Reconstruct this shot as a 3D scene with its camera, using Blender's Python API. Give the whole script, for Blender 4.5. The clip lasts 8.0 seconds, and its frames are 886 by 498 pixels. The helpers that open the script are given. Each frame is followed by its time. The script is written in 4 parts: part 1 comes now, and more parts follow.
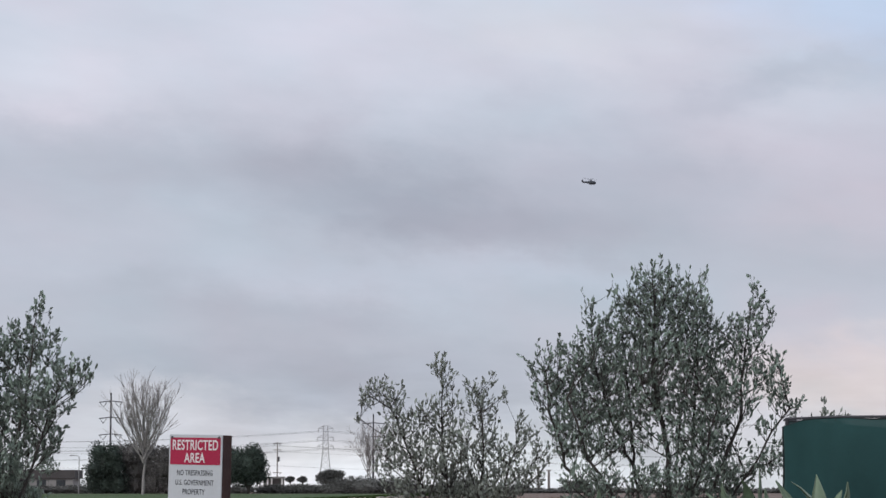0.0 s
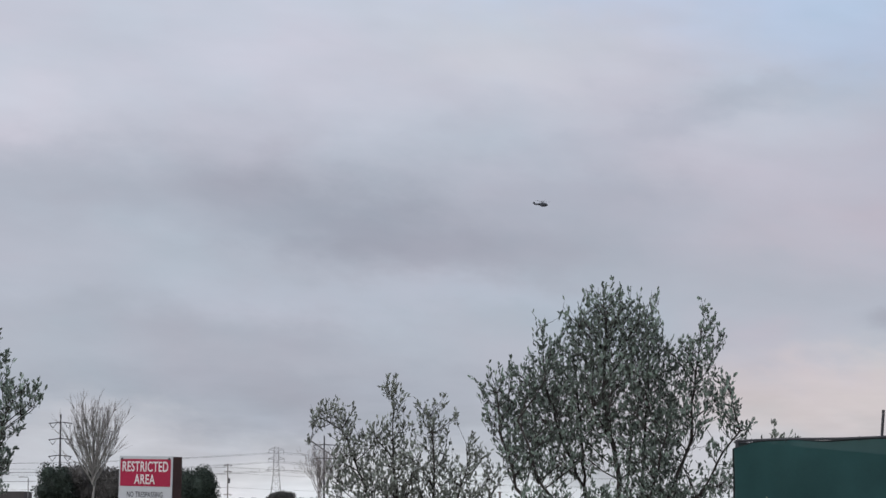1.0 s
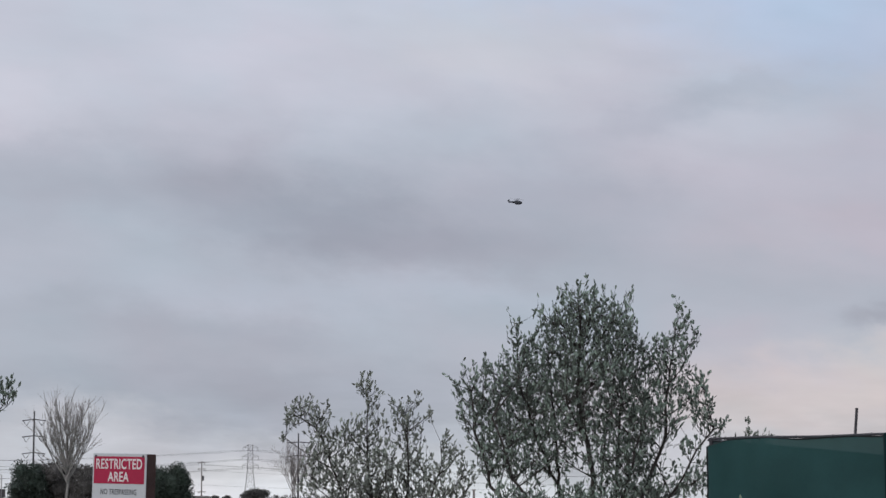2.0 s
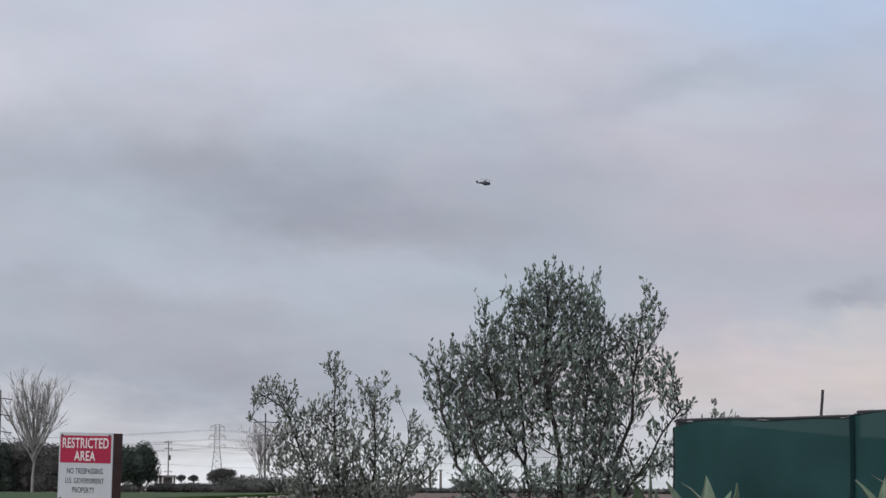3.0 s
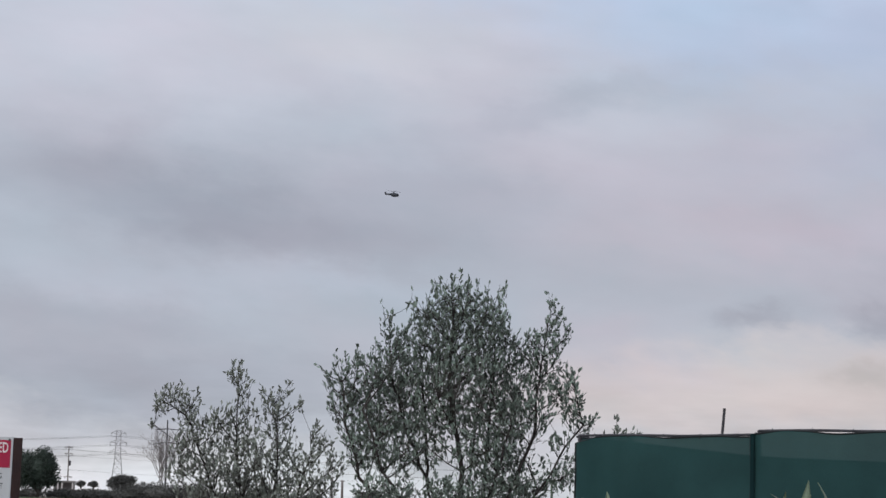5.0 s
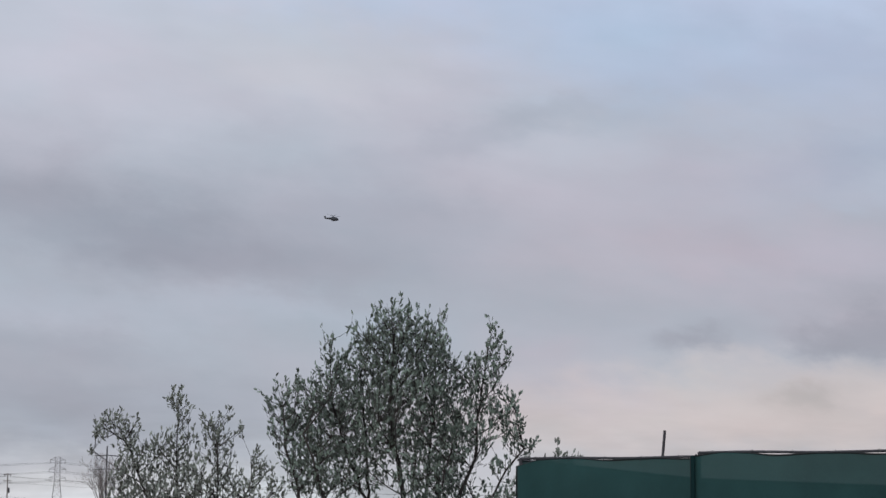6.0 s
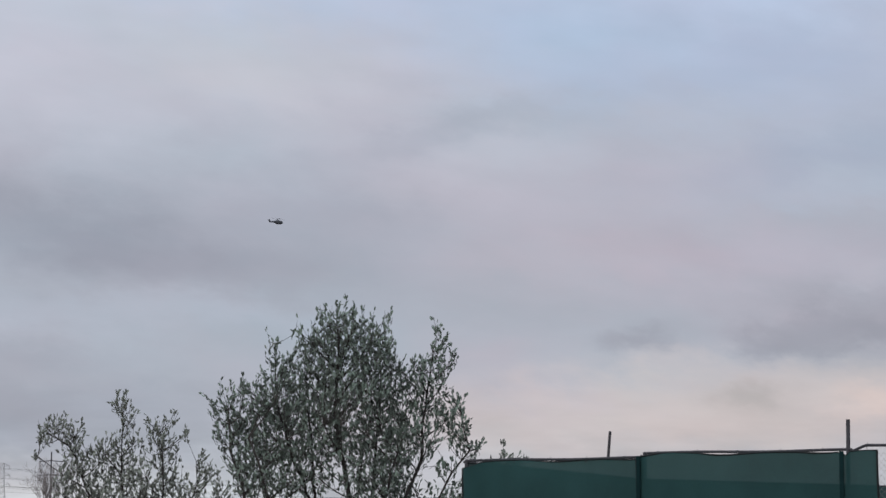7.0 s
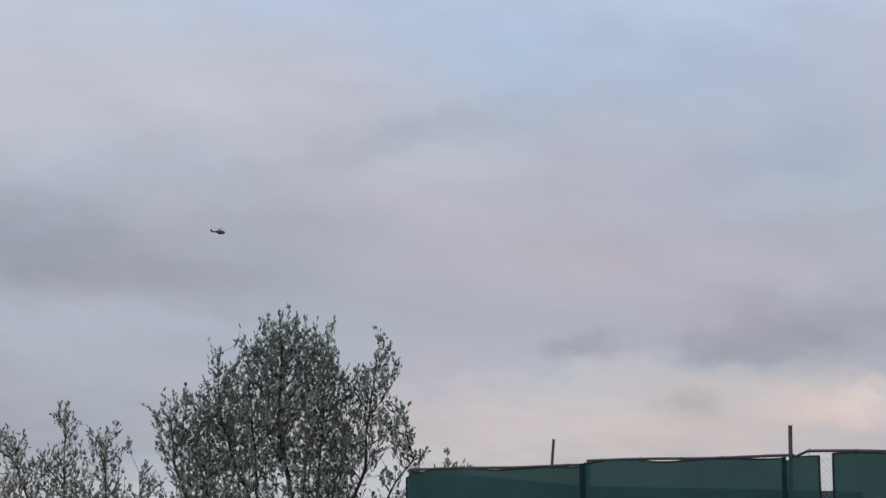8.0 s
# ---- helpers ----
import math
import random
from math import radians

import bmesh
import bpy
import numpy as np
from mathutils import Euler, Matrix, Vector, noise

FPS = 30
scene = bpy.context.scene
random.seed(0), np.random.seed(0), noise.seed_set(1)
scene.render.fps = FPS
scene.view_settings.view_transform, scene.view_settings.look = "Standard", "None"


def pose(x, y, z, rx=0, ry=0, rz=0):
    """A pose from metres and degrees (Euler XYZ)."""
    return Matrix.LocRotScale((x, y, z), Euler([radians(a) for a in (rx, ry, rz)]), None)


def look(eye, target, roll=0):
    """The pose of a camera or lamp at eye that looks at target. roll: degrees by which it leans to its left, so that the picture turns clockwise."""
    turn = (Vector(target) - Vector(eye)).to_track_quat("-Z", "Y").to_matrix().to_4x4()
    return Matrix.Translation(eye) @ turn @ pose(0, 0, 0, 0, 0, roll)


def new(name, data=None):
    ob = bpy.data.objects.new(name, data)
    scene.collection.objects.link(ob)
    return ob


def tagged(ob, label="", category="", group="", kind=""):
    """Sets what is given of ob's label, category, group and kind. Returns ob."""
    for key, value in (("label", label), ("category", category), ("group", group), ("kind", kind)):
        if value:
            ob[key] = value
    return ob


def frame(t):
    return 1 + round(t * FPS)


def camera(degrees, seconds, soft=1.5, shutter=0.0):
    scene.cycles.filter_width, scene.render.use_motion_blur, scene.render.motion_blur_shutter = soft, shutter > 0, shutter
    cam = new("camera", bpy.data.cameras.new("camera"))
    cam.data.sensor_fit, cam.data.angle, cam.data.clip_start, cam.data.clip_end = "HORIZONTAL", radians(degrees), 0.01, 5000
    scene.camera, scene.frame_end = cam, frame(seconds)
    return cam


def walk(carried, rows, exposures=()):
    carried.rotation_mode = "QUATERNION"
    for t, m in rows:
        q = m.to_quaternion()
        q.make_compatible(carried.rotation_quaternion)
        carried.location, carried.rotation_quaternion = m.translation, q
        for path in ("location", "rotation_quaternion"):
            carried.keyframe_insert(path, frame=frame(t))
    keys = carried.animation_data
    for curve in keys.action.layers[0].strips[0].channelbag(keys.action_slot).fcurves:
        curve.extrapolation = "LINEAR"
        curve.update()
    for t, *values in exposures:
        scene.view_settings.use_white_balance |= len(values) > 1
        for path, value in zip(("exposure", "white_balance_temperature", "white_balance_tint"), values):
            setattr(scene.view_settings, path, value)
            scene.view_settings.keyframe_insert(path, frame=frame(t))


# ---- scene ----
EYE = 1.5
cam = camera(22.18, 8.0, soft=1.5)
# seconds, turn to the right, tilt up, lean to the right (degrees): the camera turns where it stands
ROWS = [
    (0.0, 0.000, 6.131, 0.000),
    (0.5, 0.737, 6.518, 0.012),
    (1.0, 1.235, 6.678, -0.030),
    (1.5, 1.573, 6.706, -0.035),
    (3.0, 2.702, 6.127, -0.243),
    (3.5, 3.162, 5.827, -0.416),
    (4.0, 3.323, 5.598, -0.757),
    (4.5, 4.127, 5.900, -1.268),
    (5.0, 5.067, 6.455, -1.330),
    (6.5, 7.270, 7.161, -0.558),
    (7.0, 8.004, 7.162, -0.318),
    (7.5, 8.821, 7.270, -0.054),
    (8.0, 9.469, 7.388, 0.204),
]
walk(cam, [(t, pose(0, 0, EYE, 0, 0, -yaw) @ pose(0, 0, 0, 90 + pitch) @ pose(0, 0, 0, 0, 0, -roll)) for t, yaw, pitch, roll in ROWS],
     [(0.0, 0.18), (0.5, 0.05), (1.0, 0.0), (1.5, -0.02), (3.0, 0.0), (4.0, 0.07), (5.0, 0.02), (6.5, -0.10), (8.0, -0.10)])

# ---- sky and sun ----
world = bpy.data.worlds.new("overcast_sky")
scene.world = world
world.use_nodes = True
WT = world.node_tree
WT.nodes.clear()


def wnode(kind, **values):
    n = WT.nodes.new(kind)
    for key, value in values.items():
        if key == "op":
            n.operation = value
        elif key == "blend":
            n.blend_type = value
    return n


def wmath(op, a, b=None, c=None, clamp=False):
    n = wnode("ShaderNodeMath", op=op)
    n.use_clamp = clamp
    for i, v in enumerate((a, b, c)):
        if v is None:
            continue
        if isinstance(v, (int, float)):
            n.inputs[i].default_value = v
        else:
            WT.links.new(v, n.inputs[i])
    return n.outputs[0]


def wmix(fac, a, b, blend="MIX"):
    n = WT.nodes.new("ShaderNodeMix")
    n.data_type, n.blend_type = "RGBA", blend
    for socket, v in ((n.inputs[0], fac), (n.inputs[6], a), (n.inputs[7], b)):
        if isinstance(v, (int, float)):
            socket.default_value = v
        elif isinstance(v, tuple):
            socket.default_value = (*v, 1)
        else:
            WT.links.new(v, socket)
    return n.outputs[2]


def lin(r, g, b):
    """Scene-linear colour of an sRGB triple (0 to 255)."""
    return tuple(((c / 255 + 0.055) / 1.055) ** 2.4 if c > 10 else c / 255 / 12.92 for c in (r, g, b))


w_dir = WT.nodes.new("ShaderNodeTexCoord").outputs["Generated"]
w_sep = WT.nodes.new("ShaderNodeSeparateXYZ")
WT.links.new(w_dir, w_sep.inputs[0])
AZ = wmath("MULTIPLY", wmath("ARCTAN2", w_sep.outputs[0], w_sep.outputs[1]), 57.296)
EL = wmath("MULTIPLY", wmath("ARCSINE", w_sep.outputs[2]), 57.296)


def wnoise(sx, sy, shear, detail, rough, seed):
    """Soft noise over azimuth and elevation, stretched along a slanting line; 0 to 1."""
    v = WT.nodes.new("ShaderNodeCombineXYZ")
    WT.links.new(wmath("MULTIPLY", AZ, 1 / sx), v.inputs[0])
    WT.links.new(wmath("MULTIPLY", wmath("ADD", EL, wmath("MULTIPLY", AZ, shear)), 1 / sy), v.inputs[1])
    v.inputs[2].default_value = seed
    n = WT.nodes.new("ShaderNodeTexNoise")
    n.inputs["Scale"].default_value, n.inputs["Detail"].default_value, n.inputs["Roughness"].default_value = 1, detail, rough
    WT.links.new(v.outputs[0], n.inputs["Vector"])
    return n.outputs["Fac"]


WARP_A = wmath("MULTIPLY", wmath("SUBTRACT", wnoise(2.6, 1.5, 0.12, 6, 0.55, 3.1), 0.5), 3.6)
WARP_E = wmath("MULTIPLY", wmath("SUBTRACT", wnoise(2.4, 1.2, 0.12, 6, 0.55, 8.4), 0.5), 1.7)
FINE_A = wmath("MULTIPLY", wmath("SUBTRACT", wnoise(0.9, 0.6, 0.1, 5, 0.6, 12.6), 0.5), 1.3)
FINE_E = wmath("MULTIPLY", wmath("SUBTRACT", wnoise(0.9, 0.5, 0.1, 5, 0.6, 15.3), 0.5), 0.6)
AZW, ELW = wmath("ADD", AZ, wmath("ADD", WARP_A, FINE_A)), wmath("ADD", EL, wmath("ADD", WARP_E, FINE_E))


def cloud(az, el, ra, re, slope, hard):
    """Weight of one soft cloud: 1 in its middle, falling off to 0; slope is its fall to the right."""
    da = wmath("SUBTRACT", AZW, az)
    de = wmath("SUBTRACT", wmath("ADD", ELW, wmath("MULTIPLY", da, slope)), el)
    r2 = wmath("ADD", wmath("POWER", wmath("MULTIPLY", da, 1 / ra), 2), wmath("POWER", wmath("MULTIPLY", de, 1 / re), 2))
    return wmath("POWER", 2.718, wmath("MULTIPLY", wmath("POWER", r2, hard), -1.0))


ramp = WT.nodes.new("ShaderNodeValToRGB")
WT.links.new(wmath("DIVIDE", wmath("ADD", ELW, 2), 40, clamp=True), ramp.inputs[0])
SKY_STOPS = [(0.0, (214, 215, 219)), (0.07, (206, 206, 212)), (0.11, (186, 189, 200)), (0.18, (184, 187, 199)),
             (0.25, (180, 182, 194)), (0.31, (192, 195, 207)), (0.39, (204, 206, 219)), (0.6, (206, 208, 220)), (1.0, (206, 208, 220))]
while len(ramp.color_ramp.elements) < len(SKY_STOPS):
    ramp.color_ramp.elements.new(0.5)
for stop, (at, rgb) in zip(ramp.color_ramp.elements, SKY_STOPS):
    stop.position, stop.color = at, (*lin(*rgb), 1)
sky = ramp.outputs[0]
# clouds: azimuth, elevation, half width, half height, slope, weight, colour
WEST_CLOUDS = [
    (-10.0, 10.2, 3.2, 1.4, 0.1, 0.7, (214, 210, 221)),
    (-2.0, 11.0, 6.0, 1.4, 0.05, 0.5, (206, 207, 219)),
    (-9.0, 8.6, 5.0, 0.9, 0.05, 0.5, (178, 181, 193)),
    (-0.3, 7.1, 5.0, 1.05, 0.12, 0.9, (158, 160, 173)),
    (4.5, 6.6, 4.0, 0.7, 0.06, 0.5, (170, 172, 185)),
    (-6.5, 6.2, 3.2, 0.9, 0.15, 0.5, (188, 194, 206)),
    (-2.5, 5.45, 5.0, 0.42, 0.05, 0.55, (190, 196, 210)),
    (3.0, 5.35, 2.5, 0.4, 0.05, 0.6, (192, 197, 212)),
    (-2.8, 4.55, 3.2, 0.42, 0.06, 0.7, (167, 172, 185)),
    (-8.5, 5.0, 3.0, 0.5, 0.06, 0.5, (176, 181, 193)),
]
LOW_CLOUDS = [
    (-3.0, 2.9, 7.5, 0.9, 0.02, 0.75, (167, 173, 186)),
    (-7.2, 2.1, 2.0, 0.5, 0.0, 0.6, (202, 202, 210)),
    (-3.4, 1.35, 3.0, 0.25, 0.0, 0.5, (196, 196, 204)),
    (-1.5, 2.3, 4.5, 0.5, 0.0, 0.45, (170, 171, 183)),
    (-4.0, 0.45, 9.0, 0.6, 0.0, 0.9, (226, 227, 232), 3.0),
    (8.0, 9.6, 4.0, 1.3, 0.1, 0.55, (204, 200, 211)),
    (5.5, 10.6, 4.5, 0.5, -0.25, 0.45, (186, 189, 201)),
    (11.0, 12.9, 4.0, 1.4, 0.1, 0.8, (186, 202, 228)),
    (16.5, 12.0, 5.5, 1.8, 0.05, 0.85, (182, 193, 217)),
    (5.0, 13.7, 6.0, 0.9, 0.05, 0.8, (190, 203, 224)),
]
HIGH_CLOUDS = [
    (3.0, 11.6, 3.0, 1.0, 0.1, 0.6, (204, 203, 210)),
    (8.0, 10.1, 3.6, 0.55, -0.22, 0.65, (174, 177, 190)),
    (5.2, 8.0, 3.0, 0.8, 0.1, 0.5, (172, 174, 187)),
    (12.5, 8.5, 3.8, 1.1, -0.1, 0.75, (196, 190, 202)),
    (14.5, 6.9, 3.5, 0.7, 0.05, 0.5, (192, 185, 196)),
    (17.0, 7.6, 4.0, 1.0, 0.0, 0.35, (190, 184, 196)),
    (18.0, 9.5, 4.0, 0.8, -0.15, 0.6, (172, 181, 202)),
    (3.5, 4.9, 3.5, 0.7, 0.0, 0.6, (172, 182, 194)),
    (9.5, 6.0, 4.0, 0.8, 0.05, 0.4, (180, 182, 193)),
    (11.5, 3.1, 5.0, 1.0, 0.0, 0.9, (211, 199, 203), 1.5),
]
EAST_CLOUDS = [
    (16.8, 3.3, 5.0, 1.15, 0.0, 0.85, (212, 201, 201), 2.0),
    (19.6, 3.25, 1.6, 0.45, 0.05, 0.85, (233, 213, 207), 1.6),
    (13.0, 4.75, 1.1, 0.38, 0.0, 0.75, (164, 163, 175), 1.2),
    (18.0, 5.5, 3.4, 1.0, 0.0, 0.68, (170, 165, 176)),
    (16.4, 5.0, 0.9, 0.35, 0.0, 0.6, (162, 161, 173)),
    (18.4, 5.2, 1.2, 0.4, 0.1, 0.6, (163, 162, 174)),
    (20.0, 5.7, 1.0, 0.5, 0.0, 0.6, (164, 164, 176)),
    (21.0, 5.0, 2.0, 0.9, 0.1, 0.6, (172, 172, 184)),
    (18.9, 6.7, 0.8, 0.4, 0.0, 0.6, (194, 192, 203)),
    (15.6, 3.45, 1.1, 0.4, 0.0, 0.7, (182, 174, 174), 1.3),
]
GLOW_CLOUDS = [
    (14.0, 2.5, 9.0, 0.9, 0.0, 0.55, (210, 197, 195), 1.5),
    (-5.0, 4.7, 5.5, 1.2, 0.05, 0.5, (168, 170, 182)),
    (-2.0, 3.3, 6.0, 0.7, 0.03, 0.45, (160, 163, 176)),
    (17.0, 13.9, 7.0, 1.1, 0.0, 0.8, (198, 212, 238)),
    (8.0, 14.3, 5.0, 0.8, 0.0, 0.6, (196, 208, 231)),
    (19.2, 8.9, 3.2, 0.6, -0.1, 0.65, (190, 198, 214)),
    (11.5, 7.0, 3.8, 1.0, 0.0, 0.45, (202, 188, 199)),
    (16.5, 6.9, 3.0, 0.8, 0.0, 0.4, (194, 183, 197)),
    (9.2, 4.6, 2.2, 0.6, 0.0, 0.45, (196, 186, 197)),
    (17.4, 5.15, 1.7, 0.55, -0.15, 0.55, (161, 160, 172), 1.8),
]
THIN_CLOUDS = [
    (14.2, 4.3, 1.0, 0.35, 0.0, 0.5, (206, 198, 202), 1.5),
    (-6.9, 1.9, 1.9, 0.75, 0.0, 0.6, (199, 196, 203), 1.4),
    (-3.0, 0.95, 3.2, 0.4, 0.0, 0.6, (217, 217, 221), 1.6),
    (11.6, 11.7, 2.6, 0.9, 0.0, 0.5, (186, 203, 226)),
    (20.2, 3.6, 0.7, 0.35, 0.0, 0.6, (240, 222, 214), 1.4),
]
for az, el, ra, re, slope, weight, rgb, *hard in WEST_CLOUDS + LOW_CLOUDS + HIGH_CLOUDS + EAST_CLOUDS + GLOW_CLOUDS + THIN_CLOUDS:
    sky = wmix(wmath("MULTIPLY", cloud(az, el, ra, re, slope, *(hard or [1.0])), weight), sky, lin(*rgb))
STREAK = wmath("MULTIPLY_ADD", wnoise(3.4, 1.3, 0.10, 5, 0.5, 1.7), 0.20, 0.90)
BROAD = wmath("MULTIPLY_ADD", wnoise(9, 3.0, 0.05, 3, 0.5, 5.2), 0.16, 0.92)
w_grey = WT.nodes.new("ShaderNodeCombineColor")
LOW = wmath("POWER", 2.718, wmath("MULTIPLY", wmath("POWER", wmath("MULTIPLY", EL, 0.4), 2), -1.0))
LOW_STREAK = wmath("MULTIPLY_ADD", wmath("MULTIPLY", wmath("SUBTRACT", wnoise(2.2, 0.45, 0.0, 5, 0.55, 21.4), 0.5), LOW), 0.75, 1.0)
w_fac = wmath("MULTIPLY", wmath("MULTIPLY", STREAK, BROAD), LOW_STREAK)
for i in range(3):
    WT.links.new(w_fac, w_grey.inputs[i])
sky = wmix(1.0, sky, w_grey.outputs[0], "MULTIPLY")
sky = wmix(1.0, sky, (0.98, 1.0, 1.005), "MULTIPLY")
HUE = wmath("MULTIPLY_ADD", wnoise(4.5, 2.0, 0.08, 4, 0.5, 31.7), 2.4, -0.7, clamp=True)
sky = wmix(1.0, sky, wmix(HUE, (0.968, 1.004, 1.012), (1.028, 0.988, 0.998)), "MULTIPLY")
SUN_EL, SUN_AZ = 32.0, 215.0
clear = WT.nodes.new("ShaderNodeTexSky")
clear.sky_type, clear.sun_disc = "NISHITA", False
clear.sun_elevation, clear.sun_rotation = radians(SUN_EL), radians(SUN_AZ)
clear_dim = wmix(1.0, clear.outputs[0], (0.08, 0.08, 0.08), "MULTIPLY")
sky = wmix(0.94, clear_dim, sky)
w_back = WT.nodes.new("ShaderNodeBackground")
w_out = WT.nodes.new("ShaderNodeOutputWorld")
WT.links.new(sky, w_back.inputs[0])
w_back.inputs[1].default_value = 1.0
WT.links.new(w_back.outputs[0], w_out.inputs[0])

sun = new("sun", bpy.data.lights.new("sun", "SUN"))
sun.data.energy, sun.data.angle, sun.data.color = 1.1, radians(16), (1.0, 0.96, 0.92)
sa, se = radians(SUN_AZ), radians(SUN_EL)
sun.matrix_world = look((0, 0, 60), Vector((0, 0, 60)) - Vector((math.sin(sa) * math.cos(se), math.cos(sa) * math.cos(se), math.sin(se))))


# ---- materials ----
def material(name, rgb, rough=0.7, vary=0.25, scale=6.0, fine=60.0, bump=0.2, metal=0.0, island=0.0, piece=0.0, tint=None, spec=0.4):
    """A surface with colour that varies at two scales and fine relief. island: variation from leaf to leaf; piece: from object to object."""
    m = bpy.data.materials.new(name)
    m.use_nodes = True
    nt = m.node_tree
    b = nt.nodes["Principled BSDF"]
    b.inputs["Roughness"].default_value, b.inputs["Metallic"].default_value = rough, metal
    b.inputs["Specular IOR Level"].default_value = spec
    co = nt.nodes.new("ShaderNodeTexCoord")

    def tex(s, detail):
        n = nt.nodes.new("ShaderNodeTexNoise")
        n.inputs["Scale"].default_value, n.inputs["Detail"].default_value = s, detail
        nt.links.new(co.outputs["Object"], n.inputs["Vector"])
        return n.outputs["Fac"]

    def mixed(fac, a, bb, blend="MIX"):
        n = nt.nodes.new("ShaderNodeMix")
        n.data_type, n.blend_type = "RGBA", blend
        for socket, v in ((n.inputs[0], fac), (n.inputs[6], a), (n.inputs[7], bb)):
            if isinstance(v, (int, float)):
                socket.default_value = v
            elif isinstance(v, tuple):
                socket.default_value = (*v, 1)
            else:
                nt.links.new(v, socket)
        return n.outputs[2]

    def stretch(v, lo, hi):
        n = nt.nodes.new("ShaderNodeMapRange")
        n.inputs["From Min"].default_value, n.inputs["From Max"].default_value = lo, hi
        nt.links.new(v, n.inputs[0])
        return n.outputs[0]

    big, small = stretch(tex(scale, 4), 0.3, 0.7), stretch(tex(fine, 3), 0.3, 0.7)
    dark = tuple(c * (1 - vary) for c in rgb)
    light = tuple(min(1, c * (1 + vary)) for c in (tint or rgb))
    col = mixed(big, dark, light)
    col = mixed(0.35, col, mixed(small, dark, light))
    for amount, node, socket in ((island, "ShaderNodeNewGeometry", "Random Per Island"), (piece, "ShaderNodeObjectInfo", "Random")):
        if amount:
            rnd = nt.nodes.new(node).outputs[socket]
            lo, hi = (max(0, 1 - amount),) * 3, (1 + amount,) * 3
            col = mixed(1.0, col, mixed(rnd, lo, hi), "MULTIPLY")
    nt.links.new(col, b.inputs["Base Color"])
    if bump:
        bp = nt.nodes.new("ShaderNodeBump")
        bp.inputs["Strength"].default_value, bp.inputs["Distance"].default_value = bump, 0.6 / fine
        nt.links.new(small, bp.inputs["Height"])
        nt.links.new(bp.outputs[0], b.inputs["Normal"])
    return m


def thin_leaf(m, share, rgb):
    """Lets part of the light through a leaf blade."""
    nt = m.node_tree
    out, b = nt.nodes["Material Output"], nt.nodes["Principled BSDF"]
    glow, both = nt.nodes.new("ShaderNodeBsdfTranslucent"), nt.nodes.new("ShaderNodeMixShader")
    glow.inputs[0].default_value = (*rgb, 1)
    both.inputs[0].default_value = share
    nt.links.new(b.outputs[0], both.inputs[1])
    nt.links.new(glow.outputs[0], both.inputs[2])
    nt.links.new(both.outputs[0], out.inputs[0])
    return m


M_EARTH = material("bare_earth", (0.135, 0.101, 0.085), 0.95, 0.35, 0.12, 2.5, 0.5, tint=(0.21, 0.16, 0.135))
M_GRASS = material("lawn_grass", (0.044, 0.084, 0.022), 0.9, 0.3, 0.15, 4.0, 0.4)
M_RUBBLE = material("rubble", (0.12, 0.11, 0.105), 0.95, 0.4, 3.0, 20.0, 0.4, island=0.5)
M_ROCK = material("pale_boulder", (0.32, 0.30, 0.255), 0.9, 0.3, 3.0, 25.0, 0.5, piece=0.35)
M_LEAF = material("evergreen_leaf", (0.200, 0.262, 0.220), 0.31, 0.25, 4.0, 40.0, 0.0, island=0.75, spec=0.5)
M_LEAF_PALE = material("dry_evergreen_leaf", (0.250, 0.285, 0.252), 0.40, 0.25, 4.0, 40.0, 0.0, island=0.7, spec=0.5)
thin_leaf(M_LEAF, 0.3, (0.23, 0.26, 0.21))
thin_leaf(M_LEAF_PALE, 0.3, (0.28, 0.29, 0.23))
M_BARK = material("grey_bark", (0.055, 0.050, 0.046), 0.9, 0.3, 8.0, 60.0, 0.5)
M_BARE = material("bare_branch_bark", (0.29, 0.272, 0.265), 0.9, 0.25, 2.0, 12.0, 0.3)
# far oak and hedge leaves: base colours lifted to include aerial haze
M_OAK = material("hazed_oak_leaf", (0.040, 0.057, 0.046), 0.7, 0.3, 0.8, 8.0, 0.0, island=0.5)
M_SHRUB = material("hazed_hedge_leaf", (0.098, 0.101, 0.096), 0.8, 0.3, 0.6, 8.0, 0.0, island=0.4)
M_TWIGGY = material("grey_twiggy_bush", (0.105, 0.100, 0.097), 0.9, 0.3, 0.6, 8.0, 0.0, island=0.5)
M_AGAVE = material("agave_leaf", (0.100, 0.150, 0.095), 0.5, 0.2, 5.0, 50.0, 0.1, piece=0.2, tint=(0.15, 0.205, 0.135))
M_AGAVE_DRY = material("dry_agave_leaf", (0.33, 0.19, 0.10), 0.8, 0.3, 10.0, 60.0, 0.2)
M_POST = material("brown_painted_wood", (0.052, 0.025, 0.021), 0.6, 0.3, 4.0, 45.0, 0.3)
M_BOARD = material("white_sign_face", (0.49, 0.525, 0.545), 0.45, 0.06, 3.0, 30.0, 0.05)
M_RED = material("red_sign_panel", (0.35, 0.012, 0.052), 0.5, 0.12, 4.0, 40.0, 0.05)
M_WHITE = material("white_lettering", (0.70, 0.68, 0.68), 0.5, 0.04, 5.0, 40.0, 0.0)
M_INK = material("dark_lettering", (0.045, 0.05, 0.06), 0.5, 0.1, 5.0, 40.0, 0.0)
M_STEEL = material("galvanised_steel", (0.30, 0.30, 0.31), 0.5, 0.2, 6.0, 50.0, 0.1, metal=0.6)
M_DARKSTEEL = material("dark_weathered_steel", (0.07, 0.07, 0.078), 0.6, 0.25, 0.5, 6.0, 0.1, metal=0.3)
# pylon steel: distance haze is mixed into its pale colour
M_PYLON = material("hazed_pylon_steel", (0.34, 0.34, 0.35), 0.6, 0.2, 0.3, 4.0, 0.1)
